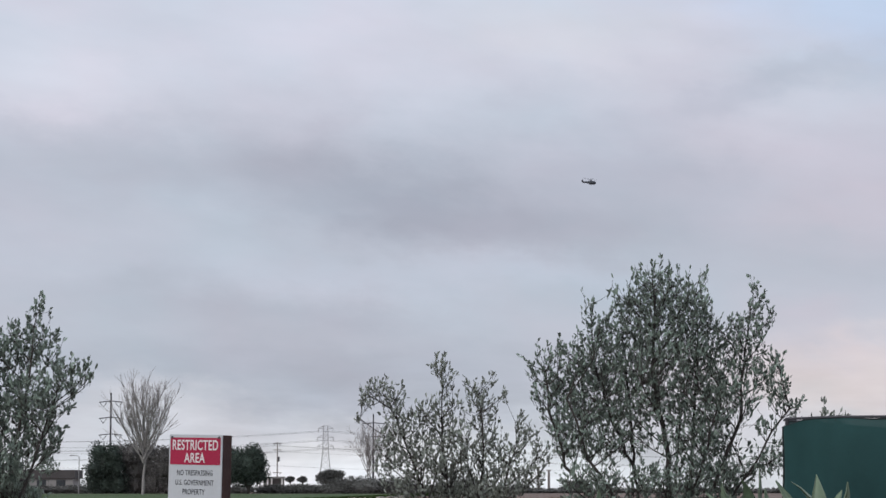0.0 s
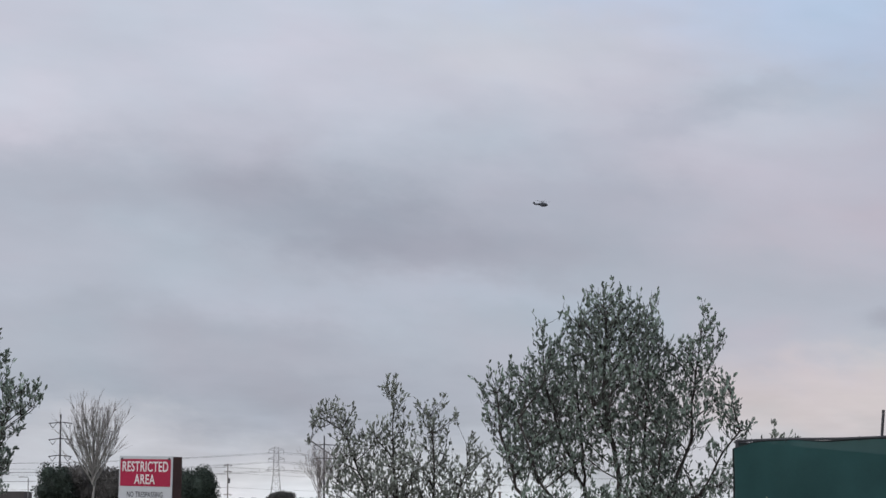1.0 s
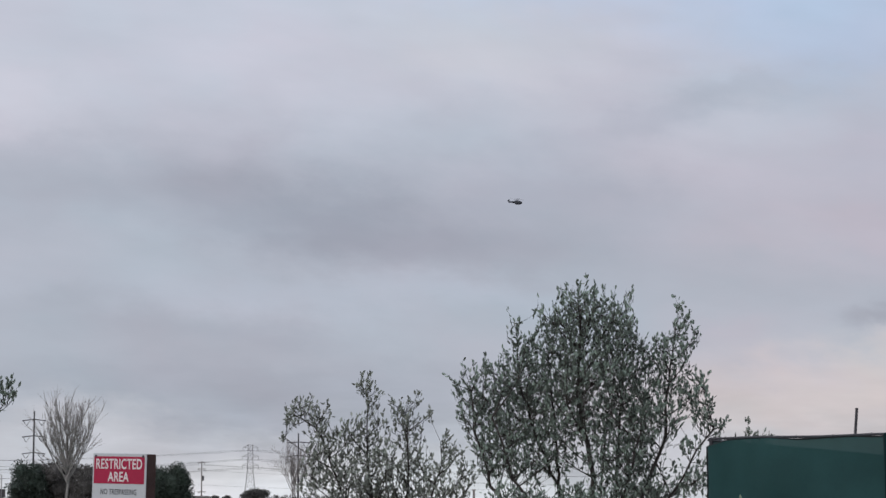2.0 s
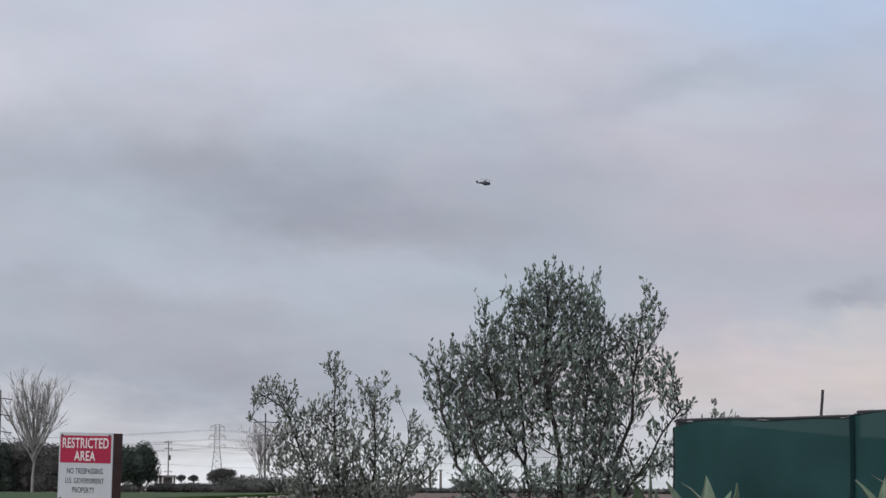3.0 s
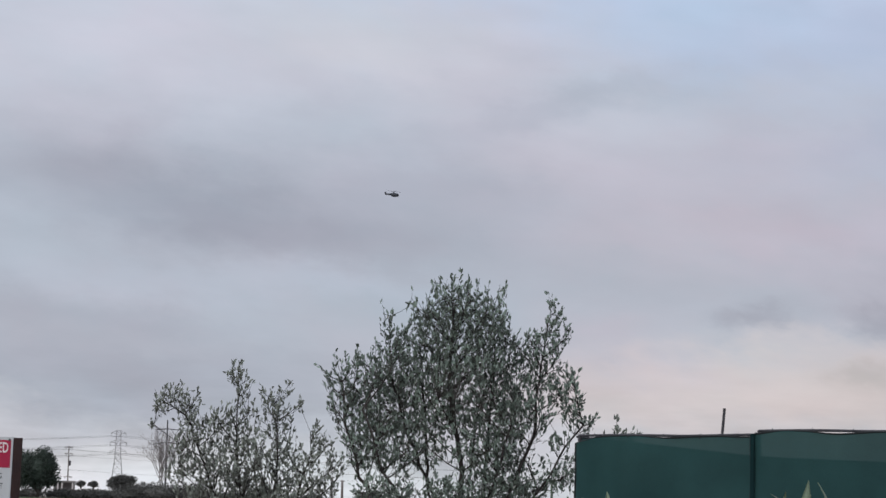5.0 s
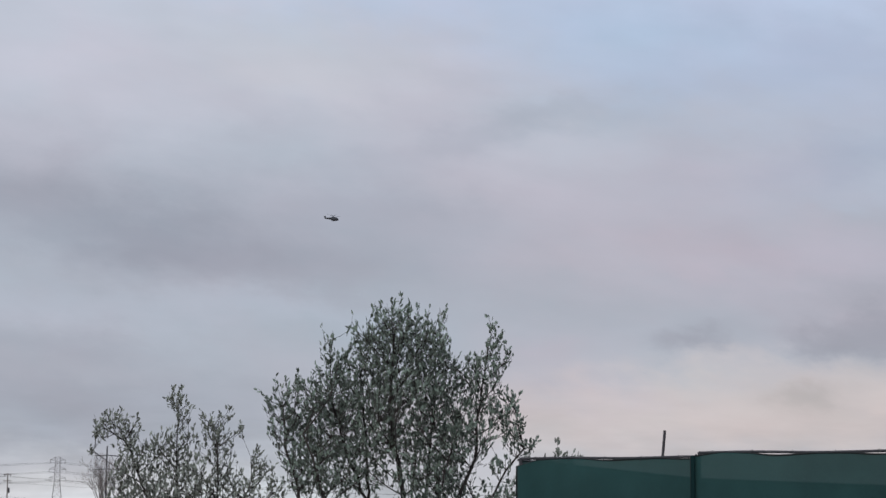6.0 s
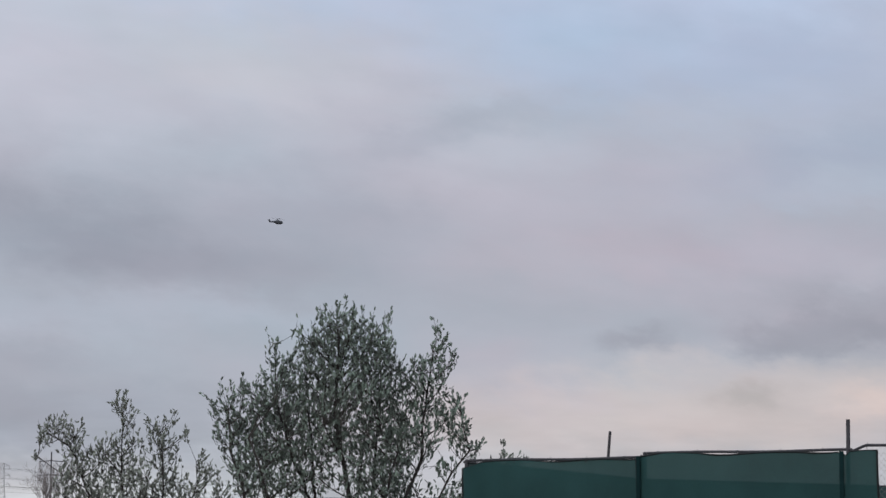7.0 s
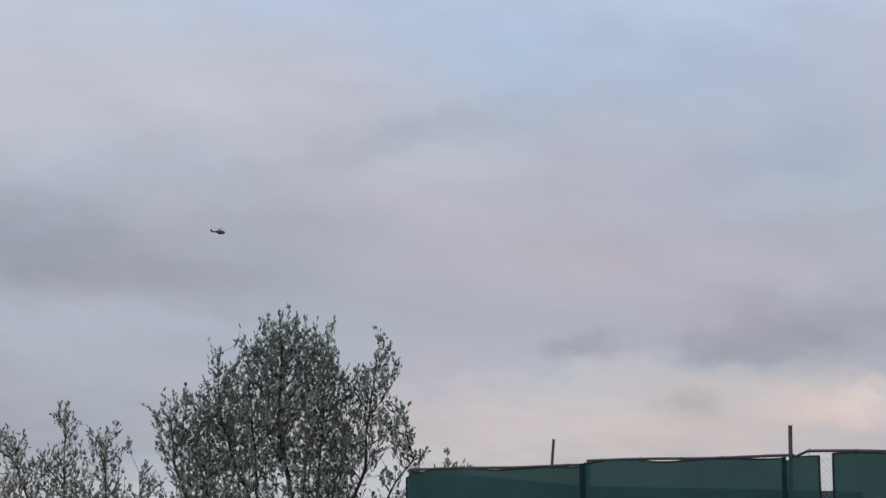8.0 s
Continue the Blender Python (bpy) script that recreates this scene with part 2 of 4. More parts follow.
M_WOODPOLE = material("weathered_pole_wood", (0.20, 0.18, 0.17), 0.9, 0.25, 0.5, 6.0, 0.2)
M_HEM = material("black_binding", (0.008, 0.014, 0.015), 0.7, 0.2, 6.0, 60.0, 0.1)
M_HELI = material("matt_grey_paint", (0.045, 0.052, 0.064), 0.6, 0.2, 0.6, 6.0, 0.05)
M_GLASS = material("dark_canopy_glass", (0.02, 0.025, 0.03), 0.12, 0.1, 1.0, 8.0, 0.0, spec=0.6)
M_DRY = material("dry_brush", (0.15, 0.115, 0.085), 0.95, 0.35, 1.0, 12.0, 0.0, island=0.5)
M_WALL = material("grey_stucco", (0.24, 0.235, 0.23), 0.9, 0.1, 0.4, 5.0, 0.1)
M_ROOF = material("dark_roofing", (0.07, 0.065, 0.065), 0.9, 0.2, 0.4, 5.0, 0.1)


def screen_material():
    """Woven windscreen cloth: most of it stops light, the rest passes between the threads."""
    m = material("green_windscreen_mesh", (0.014, 0.053, 0.054), 0.8, 0.22, 1.1, 90.0, 0.15, tint=(0.0185, 0.064, 0.064), spec=0.25)
    nt = m.node_tree
    out, b = nt.nodes["Material Output"], nt.nodes["Principled BSDF"]
    clear_part, both = nt.nodes.new("ShaderNodeBsdfTransparent"), nt.nodes.new("ShaderNodeMixShader")
    both.inputs[0].default_value = 0.945
    clear_part.inputs[0].default_value = (0.46, 0.53, 0.51, 1)
    nt.links.new(clear_part.outputs[0], both.inputs[1])
    nt.links.new(b.outputs[0], both.inputs[2])
    nt.links.new(both.outputs[0], out.inputs[0])
    return m


M_SCREEN = screen_material()


# ---- helpers for meshes ----
def mesh_ob(name, verts, faces, mat, parent=None, label="", smooth=False):
    me = bpy.data.meshes.new(name)
    me.from_pydata([tuple(map(float, v)) for v in verts], [], [tuple(f) for f in faces])
    me.materials.append(mat)
    if smooth:
        me.polygons.foreach_set("use_smooth", [True] * len(me.polygons))
    me.update()
    ob = new(name, me)
    if parent:
        ob.parent = parent
    return tagged(ob, label)


def part(name, bm, mat, parent=None, label="", smooth=False):
    me = bpy.data.meshes.new(name)
    bm.normal_update()
    bm.to_mesh(me)
    bm.free()
    me.materials.append(mat)
    if smooth:
        me.polygons.foreach_set("use_smooth", [True] * len(me.polygons))
    ob = new(name, me)
    if parent:
        ob.parent = parent
    return tagged(ob, label)


def empty(name, x, y, z, rz=0, label="", category="", group="", kind=""):
    ob = new(name)
    ob.matrix_world = pose(x, y, z, 0, 0, rz)
    return tagged(ob, label, category, group, kind)


def box(bm, x, y, z, sx, sy, sz, bevel=0.0, m=None):
    got = bmesh.ops.create_cube(bm, size=1)
    bmesh.ops.scale(bm, vec=(sx, sy, sz), verts=got["verts"])
    if bevel:
        edges = list({e for v in got["verts"] for e in v.link_edges})
        made = bmesh.ops.bevel(bm, geom=edges, offset=bevel, segments=2, profile=0.6, affect="EDGES")
        verts = list({v for f in made["faces"] for v in f.verts} | {v for v in got["verts"] if v.is_valid})
    else:
        verts = got["verts"]
    bmesh.ops.transform(bm, matrix=(m or Matrix()) @ Matrix.Translation((x, y, z)), verts=verts)
    return bm


def tube(bm, points, radii, sides=8, caps=True):
    """A round rod along points, with a radius at each."""
    rings = []
    pts = [Vector(p) for p in points]
    for i, p in enumerate(pts):
        way = (pts[min(i + 1, len(pts) - 1)] - pts[max(i - 1, 0)]).normalized()
        a = way.orthogonal().normalized() if abs(way.z) > 0.9 else way.cross(Vector((0, 0, 1))).normalized()
        b = way.cross(a)
        r = radii[i] if isinstance(radii, (list, tuple)) else radii
        rings.append([bm.verts.new(p + r * (math.cos(k * 2 * math.pi / sides) * a + math.sin(k * 2 * math.pi / sides) * b)) for k in range(sides)])
    for r0, r1 in zip(rings, rings[1:]):
        for k in range(sides):
            bm.faces.new((r0[k], r0[(k + 1) % sides], r1[(k + 1) % sides], r1[k]))
    if caps:
        bm.faces.new(rings[0][::-1])
        bm.faces.new(rings[-1])
    return bm


def rise(y):
    """Height of the ground: level near the eye, rising gently to the lawn and level beyond."""
    return 1.2 * min(1.0, max(0.0, (y - 40) / 260))


# ---- ground ----
def ground_sheet(name, xs, ys, lift, mat, label, category):
    verts = [(x(y) if callable(x) else x, y, rise(y) + lift) for y in ys for x in xs]
    n = len(xs)
    faces = [(j * n + i, j * n + i + 1, (j + 1) * n + i + 1, (j + 1) * n + i) for j in range(len(ys) - 1) for i in range(n - 1)]
    return tagged(mesh_ob(name, verts, faces, mat), label, category, kind="structure")


ground_sheet("ground", (-4500, -600, -80, -20, 0, 20, 80, 600, 4500), (-4500, -300, -20, 20, 40, 80, 120, 160, 220, 300, 600, 1500, 4500), 0.0,
             M_EARTH, "bare brown earth rising gently towards a far lawn", "ground")


def lawn_edge(y):
    """East end of the lawn at the depth y: its near edge runs away slantwise."""
    return -17.5 + (y - 136) * 0.131


LAWN_YS = (100, 118, 136, 163, 190, 222, 250, 280, 312)
ground_sheet("lawn", (-110, -60, lambda y: lawn_edge(y) - 6, lambda y: lawn_edge(y) - 1.5, lawn_edge), LAWN_YS, 0.03,
             M_GRASS, "short green mown lawn beyond the boulder edge", "lawn")


# ---- trees ----
def skeleton_of(base, stems, limb_ends, tips, rng, seg=0.16):
    """Branch nodes: stems from the base, straight limbs rising from the stems, short twigs rising from the limbs."""
    store = np.zeros((90000, 3))
    store[0] = base
    parents, n = [-1], 1
    for stem in stems:
        last, prev = 0, store[0].copy()
        for p in stem:
            p = np.array(p, float)
            steps = max(2, int(np.linalg.norm(p - prev) / seg))
            for k in range(1, steps + 1):
                store[n] = prev + (p - prev) * k / steps + rng.normal(0, 0.01, 3)
                parents.append(last)
                last, n = n, n + 1
            prev = p
    ends = []
    for goals, slope, weight in ((limb_ends, 0.75, 1.6), (tips, 0.6, 0.9)):
        old = n
        for t in goals:
            gap = t - store[:old]
            flat = np.hypot(gap[:, 0], gap[:, 1])
            cost = np.sqrt((gap * gap).sum(1)) + weight * np.maximum(0, flat * slope - gap[:, 2])
            cost[0] += 3
            j = int(np.argmin(cost))
            start = store[j].copy()
            reach = np.linalg.norm(t - start)
            steps = max(2, int(reach / seg))
            out = np.array((t[0] - start[0], t[1] - start[1], 0)) * 0.10 + rng.normal(0, 0.02, 3)
            last = j
            for k in range(1, steps + 1):
                f = k / steps
                store[n] = start + (t - start) * f + out * 4 * f * (1 - f) * 0.5
                parents.append(last)
                last, n = n, n + 1
            if goals is tips:
                ends.append(last)
    return store[:n].copy(), np.array(parents), ends


def branch_mesh(nodes, parents, tip_r, power, cap, sides=5):
    n = len(nodes)
    load = np.zeros(n)
    has = np.zeros(n, bool)
    has[parents[1:]] = True
    load[~has] = 1
    for i in range(n - 1, 0, -1):
        load[parents[i]] += load[i]
    rad = np.minimum(cap, tip_r * np.maximum(load, 1) ** power)
    verts, faces = [], []
    ang = np.arange(sides) * 2 * np.pi / sides
    for i in range(1, n):
        a, b = nodes[parents[i]], nodes[i]
        way = b - a
        length = np.linalg.norm(way)
        if length < 1e-5:
            continue
        way /= length
        side = np.cross(way, (0.31, 0.95, 0.05))
        side /= np.linalg.norm(side) + 1e-9
        up = np.cross(way, side)
        ring = np.outer(np.cos(ang), side) + np.outer(np.sin(ang), up)
        ra = min(rad[parents[i]], rad[i] * 1.35)
        s = len(verts)
        verts.extend(a - way * 0.2 * ra + ring * ra)
        verts.extend(b + ring * rad[i])
        for k in range(sides):
            faces.append((s + k, s + (k + 1) % sides, s + sides + (k + 1) % sides, s + sides + k))
    return verts, faces


def leaf_mesh(centres, ways, length, width, rng):
    """Many folded leaf blades: each starts at a centre and points along its way."""
    n = len(centres)
    ways = ways / np.linalg.norm(ways, axis=1)[:, None]
    side = np.cross(ways, rng.normal(0, 1, (n, 3)))
    side /= np.linalg.norm(side, axis=1)[:, None] + 1e-9
    nor = np.cross(ways, side)
    ln = length * rng.uniform(0.65, 1.2, n)[:, None]
    wd = width * rng.uniform(0.75, 1.2, n)[:, None]
    rows = [centres]
    for s in (1, -1):
        rows.append(centres + ways * ln * 0.35 + side * wd * 0.45 * s + nor * wd * 0.18)
        rows.append(centres + ways * ln * 0.72 + side * wd * 0.42 * s + nor * wd * 0.12)
    rows.append(centres + ways * ln - nor * ln * 0.08)
    verts = np.stack(rows, 1).reshape(-1, 3)
    faces = []
    for i in range(n):
        o = i * 6
        faces.append((o, o + 1, o + 2, o + 5))
        faces.append((o, o + 5, o + 4, o + 3))
    return verts, faces


def tips_in(lobes, count, rng, depth=1.0, gap=0.11):
    """Twig tips spread evenly through the lobes of a crown (x, z, half width, half height, weight), none nearer to another than the gap."""
    share = np.array([rx * rz * math.sqrt(rx) * w for x, z, rx, rz, w in lobes])
    offs = [rng.uniform(-0.5, 0.5) * depth * min(1.0, rx * 2.2) for x, z, rx, rz, w in lobes]
    picks = rng.choice(len(lobes), int(count * 6), p=share / share.sum())
    kept, n = np.full((int(count) + 1, 3), 1e6), 0
    for k in picks:
        x, z, rx, rz, w = lobes[k]
        d = rng.normal(0, 1, 3)
        d *= rng.uniform(0, 1) ** 0.4 / np.linalg.norm(d)
        p = np.array((x + d[0] * rx, offs[k] + d[1] * max(rx, 0.3) * depth, z + d[2] * rz))
        if ((kept[:n] - p) ** 2).sum(1).min(initial=9.0) > gap * gap:
            kept[n] = p
            n += 1
            if n >= count:
                break
    return list(kept[:n])


def leafy_tree(name, x, y, lobes, stems, count, leaves, size, leaf_mat, seed, label, depth=1.0, lift=1.0, gap=0.11):
    """An evergreen with several stems, thin branches and separate leaves on every twig."""
    rng = np.random.default_rng(seed)
    tree = empty(name, x, y, rise(y), label=label, category="tree", group="roadside trees")
    tips = tips_in(lobes, count, rng, depth, gap)
    limb_ends = tips_in(lobes, count * 0.06, rng, depth, gap * 2)
    nodes, parents, ends = skeleton_of((0, 0, -0.05), stems, limb_ends, tips, rng)
    mesh_ob("trunk", *branch_mesh(nodes, parents, 0.0030, 0.385, 0.042), M_BARK, tree, smooth=True)
    centres, ways, twigs = [], [], bmesh.new()
    for e in ends:
        tip = nodes[e]
        back = nodes[parents[parents[e]]] if parents[parents[e]] >= 0 else nodes[parents[e]]
        run = tip - back
        run /= np.linalg.norm(run) + 1e-9
        grow_way = run * 0.55 + np.array((0, 0, lift)) + rng.normal(0, 0.28, 3)
        grow_way /= np.linalg.norm(grow_way)
        shoot = rng.uniform(0.05, 0.16) if rng.uniform() > 0.2 else rng.uniform(0.18, 0.34)
        root = tip - grow_way * 0.08
        tube(twigs, [tuple(root), tuple(root + grow_way * (shoot + 0.03))], [0.004, 0.002], 3, False)
        for k in range(rng.poisson(leaves * (1 if shoot < 0.17 else 1.7))):
            f = rng.uniform(0.0, 1.0)
            centres.append(root + grow_way * (shoot + 0.05) * f + rng.normal(0, 0.012, 3))
            ways.append(grow_way * (0.75 + 0.5 * f) + rng.normal(0, 0.42, 3))
    tagged(part("twig", twigs, M_BARK, tree), kind="stuff")
    mesh_ob("crown", *leaf_mesh(np.array(centres), np.array(ways), size, size * 0.44, rng), leaf_mat, tree, smooth=False)
    return tree


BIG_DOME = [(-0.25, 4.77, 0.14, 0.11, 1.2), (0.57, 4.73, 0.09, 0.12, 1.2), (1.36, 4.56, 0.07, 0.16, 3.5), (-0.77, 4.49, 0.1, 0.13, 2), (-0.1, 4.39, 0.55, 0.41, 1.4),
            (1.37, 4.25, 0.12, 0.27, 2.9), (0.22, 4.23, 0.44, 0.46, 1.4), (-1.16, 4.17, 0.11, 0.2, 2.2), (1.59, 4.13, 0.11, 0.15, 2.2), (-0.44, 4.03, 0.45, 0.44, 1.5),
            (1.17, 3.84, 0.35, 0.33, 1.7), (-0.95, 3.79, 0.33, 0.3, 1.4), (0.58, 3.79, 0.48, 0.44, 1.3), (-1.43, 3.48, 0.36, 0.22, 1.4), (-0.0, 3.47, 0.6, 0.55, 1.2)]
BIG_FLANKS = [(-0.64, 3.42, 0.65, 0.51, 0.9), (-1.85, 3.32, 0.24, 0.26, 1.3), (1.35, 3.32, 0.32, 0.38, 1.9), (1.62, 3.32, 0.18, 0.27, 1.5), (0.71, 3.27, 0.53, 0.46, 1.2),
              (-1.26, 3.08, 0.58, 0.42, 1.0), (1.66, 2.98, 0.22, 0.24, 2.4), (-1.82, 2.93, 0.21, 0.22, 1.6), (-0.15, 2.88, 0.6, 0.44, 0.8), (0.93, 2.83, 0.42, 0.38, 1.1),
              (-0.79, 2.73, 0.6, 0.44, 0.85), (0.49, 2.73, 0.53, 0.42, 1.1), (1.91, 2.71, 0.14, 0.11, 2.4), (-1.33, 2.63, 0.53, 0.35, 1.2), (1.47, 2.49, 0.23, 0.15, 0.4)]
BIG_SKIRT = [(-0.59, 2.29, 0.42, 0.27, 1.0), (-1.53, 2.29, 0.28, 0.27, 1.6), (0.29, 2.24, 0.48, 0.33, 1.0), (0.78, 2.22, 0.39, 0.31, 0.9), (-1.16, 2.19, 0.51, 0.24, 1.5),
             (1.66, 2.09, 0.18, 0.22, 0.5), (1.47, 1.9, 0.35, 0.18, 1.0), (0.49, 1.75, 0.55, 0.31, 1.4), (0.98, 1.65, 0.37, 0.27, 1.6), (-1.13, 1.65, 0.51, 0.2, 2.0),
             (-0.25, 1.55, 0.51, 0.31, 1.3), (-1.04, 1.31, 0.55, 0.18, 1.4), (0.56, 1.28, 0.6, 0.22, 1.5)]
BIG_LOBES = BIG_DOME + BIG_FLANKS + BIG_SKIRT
BIG_STEMS = [[(-0.1, 0.1, 0.8), (-0.35, 0.2, 1.6), (-0.8, 0.3, 2.6), (-1.1, 0.2, 3.6)],
             [(0.05, -0.1, 0.9), (0.0, -0.2, 2.0), (-0.2, -0.1, 3.2), (-0.15, 0.0, 4.3)],
             [(0.15, 0.1, 0.8), (0.4, 0.2, 1.8), (0.45, 0.1, 2.9), (0.5, 0.0, 4.0)],
             [(0.2, -0.1, 0.7), (0.7, -0.2, 1.6), (1.1, -0.1, 2.6), (1.2, 0.0, 3.6), (1.32, 0.0, 4.4)],
             [(-0.2, -0.1, 0.6), (-0.7, -0.3, 1.3), (-1.2, -0.3, 2.0), (-1.5, -0.2, 2.9)],
             [(0.3, 0.0, 0.7), (0.9, 0.1, 1.3), (1.3, 0.0, 1.9), (1.6, 0.0, 2.4), (1.85, 0.0, 2.75)],
             [(-0.25, 0.2, 0.6), (-0.45, 0.4, 1.7), (-0.5, 0.5, 2.8), (-0.6, 0.4, 3.8)],
             [(0.1, 0.25, 0.7), (0.2, 0.5, 1.8), (0.3, 0.6, 3.0), (0.7, 0.4, 4.0)],
             [(0.12, -0.2, 0.8), (0.5, -0.5, 2.0), (0.8, -0.5, 3.0)],
             [(-0.3, 0.0, 0.5), (-1.0, 0.1, 1.2), (-1.5, 0.1, 1.9), (-1.75, 0.0, 2.7), (-1.8, 0.0, 3.3)]]
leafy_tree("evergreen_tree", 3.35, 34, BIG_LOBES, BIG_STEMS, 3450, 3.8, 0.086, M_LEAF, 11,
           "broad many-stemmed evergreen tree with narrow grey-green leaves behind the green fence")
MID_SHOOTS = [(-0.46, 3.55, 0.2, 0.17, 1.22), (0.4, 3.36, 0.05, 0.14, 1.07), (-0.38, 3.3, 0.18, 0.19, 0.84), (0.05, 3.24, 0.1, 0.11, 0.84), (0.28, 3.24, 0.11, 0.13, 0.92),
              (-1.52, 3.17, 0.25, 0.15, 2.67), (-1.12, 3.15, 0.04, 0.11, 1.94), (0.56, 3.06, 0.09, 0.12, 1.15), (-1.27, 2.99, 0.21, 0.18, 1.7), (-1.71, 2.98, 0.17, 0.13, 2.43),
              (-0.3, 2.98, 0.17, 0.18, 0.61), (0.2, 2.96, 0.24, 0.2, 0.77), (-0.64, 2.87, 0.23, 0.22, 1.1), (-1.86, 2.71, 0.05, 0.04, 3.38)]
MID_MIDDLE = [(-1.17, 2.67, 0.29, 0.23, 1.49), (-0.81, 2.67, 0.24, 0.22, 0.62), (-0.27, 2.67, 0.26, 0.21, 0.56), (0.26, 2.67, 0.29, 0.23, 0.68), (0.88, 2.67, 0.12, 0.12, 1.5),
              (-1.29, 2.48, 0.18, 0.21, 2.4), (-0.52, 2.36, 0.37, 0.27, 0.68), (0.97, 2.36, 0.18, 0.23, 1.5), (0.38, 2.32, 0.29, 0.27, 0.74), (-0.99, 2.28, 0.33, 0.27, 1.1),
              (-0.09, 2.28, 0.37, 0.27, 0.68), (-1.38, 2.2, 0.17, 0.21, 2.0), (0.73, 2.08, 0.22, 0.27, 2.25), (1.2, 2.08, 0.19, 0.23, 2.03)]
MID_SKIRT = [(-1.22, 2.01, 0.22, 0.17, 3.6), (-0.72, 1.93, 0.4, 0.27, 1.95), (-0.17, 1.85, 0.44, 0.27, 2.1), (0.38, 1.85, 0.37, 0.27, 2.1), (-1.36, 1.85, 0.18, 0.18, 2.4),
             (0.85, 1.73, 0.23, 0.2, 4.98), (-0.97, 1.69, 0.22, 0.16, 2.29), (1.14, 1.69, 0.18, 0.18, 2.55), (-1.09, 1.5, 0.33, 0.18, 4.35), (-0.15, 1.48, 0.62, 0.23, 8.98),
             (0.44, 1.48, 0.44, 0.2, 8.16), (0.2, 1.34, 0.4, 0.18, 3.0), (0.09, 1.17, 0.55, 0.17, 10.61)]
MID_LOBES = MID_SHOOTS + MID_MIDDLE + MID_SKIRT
MID_STEMS = [[(-0.1, 0.0, 0.6), (-0.3, 0.1, 1.2), (-0.45, 0.0, 2.4), (-0.44, 0.0, 3.4)],
             [(-0.2, 0.1, 0.5), (-0.7, 0.1, 1.3), (-1.0, 0.1, 2.2), (-1.3, 0.0, 2.9), (-1.65, 0.0, 3.1)],
             [(0.1, 0.0, 0.6), (0.2, 0.1, 1.4), (0.25, 0.0, 2.4), (0.22, 0.0, 3.0)],
             [(0.2, 0.1, 0.5), (0.55, 0.0, 1.4), (0.8, 0.0, 2.3)]]
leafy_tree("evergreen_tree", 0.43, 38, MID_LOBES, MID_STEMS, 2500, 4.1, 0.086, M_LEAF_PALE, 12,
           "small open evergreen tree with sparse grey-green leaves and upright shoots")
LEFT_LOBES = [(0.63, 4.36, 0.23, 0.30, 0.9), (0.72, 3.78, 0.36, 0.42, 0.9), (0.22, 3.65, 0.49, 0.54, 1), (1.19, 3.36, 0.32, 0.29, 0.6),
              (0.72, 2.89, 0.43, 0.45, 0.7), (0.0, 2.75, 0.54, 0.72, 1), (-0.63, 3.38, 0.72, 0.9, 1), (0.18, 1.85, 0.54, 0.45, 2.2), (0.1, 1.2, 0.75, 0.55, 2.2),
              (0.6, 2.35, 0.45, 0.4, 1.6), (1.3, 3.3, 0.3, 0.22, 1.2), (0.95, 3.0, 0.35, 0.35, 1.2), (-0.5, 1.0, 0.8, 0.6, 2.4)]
LEFT_STEMS = [[(0.1, 0.0, 0.9), (0.3, 0.1, 2.0), (0.55, 0.0, 3.2), (0.65, 0.0, 4.3)],
              [(-0.1, 0.1, 0.9), (-0.3, 0.0, 2.2), (-0.6, 0.0, 3.4)],
              [(0.2, -0.1, 0.8), (0.6, 0.0, 1.8), (0.95, 0.0, 2.9), (1.15, 0.0, 3.4)]]
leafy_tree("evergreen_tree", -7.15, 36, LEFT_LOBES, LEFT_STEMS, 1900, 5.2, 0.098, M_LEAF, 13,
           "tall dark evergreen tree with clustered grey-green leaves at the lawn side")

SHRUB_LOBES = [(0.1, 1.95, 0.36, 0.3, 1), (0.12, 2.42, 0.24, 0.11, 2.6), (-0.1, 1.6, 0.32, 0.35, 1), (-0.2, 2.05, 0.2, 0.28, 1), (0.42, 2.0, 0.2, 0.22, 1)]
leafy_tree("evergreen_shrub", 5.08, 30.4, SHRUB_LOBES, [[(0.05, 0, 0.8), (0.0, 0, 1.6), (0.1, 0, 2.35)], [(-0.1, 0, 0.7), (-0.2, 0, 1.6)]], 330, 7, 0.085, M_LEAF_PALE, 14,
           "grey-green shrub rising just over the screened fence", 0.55)


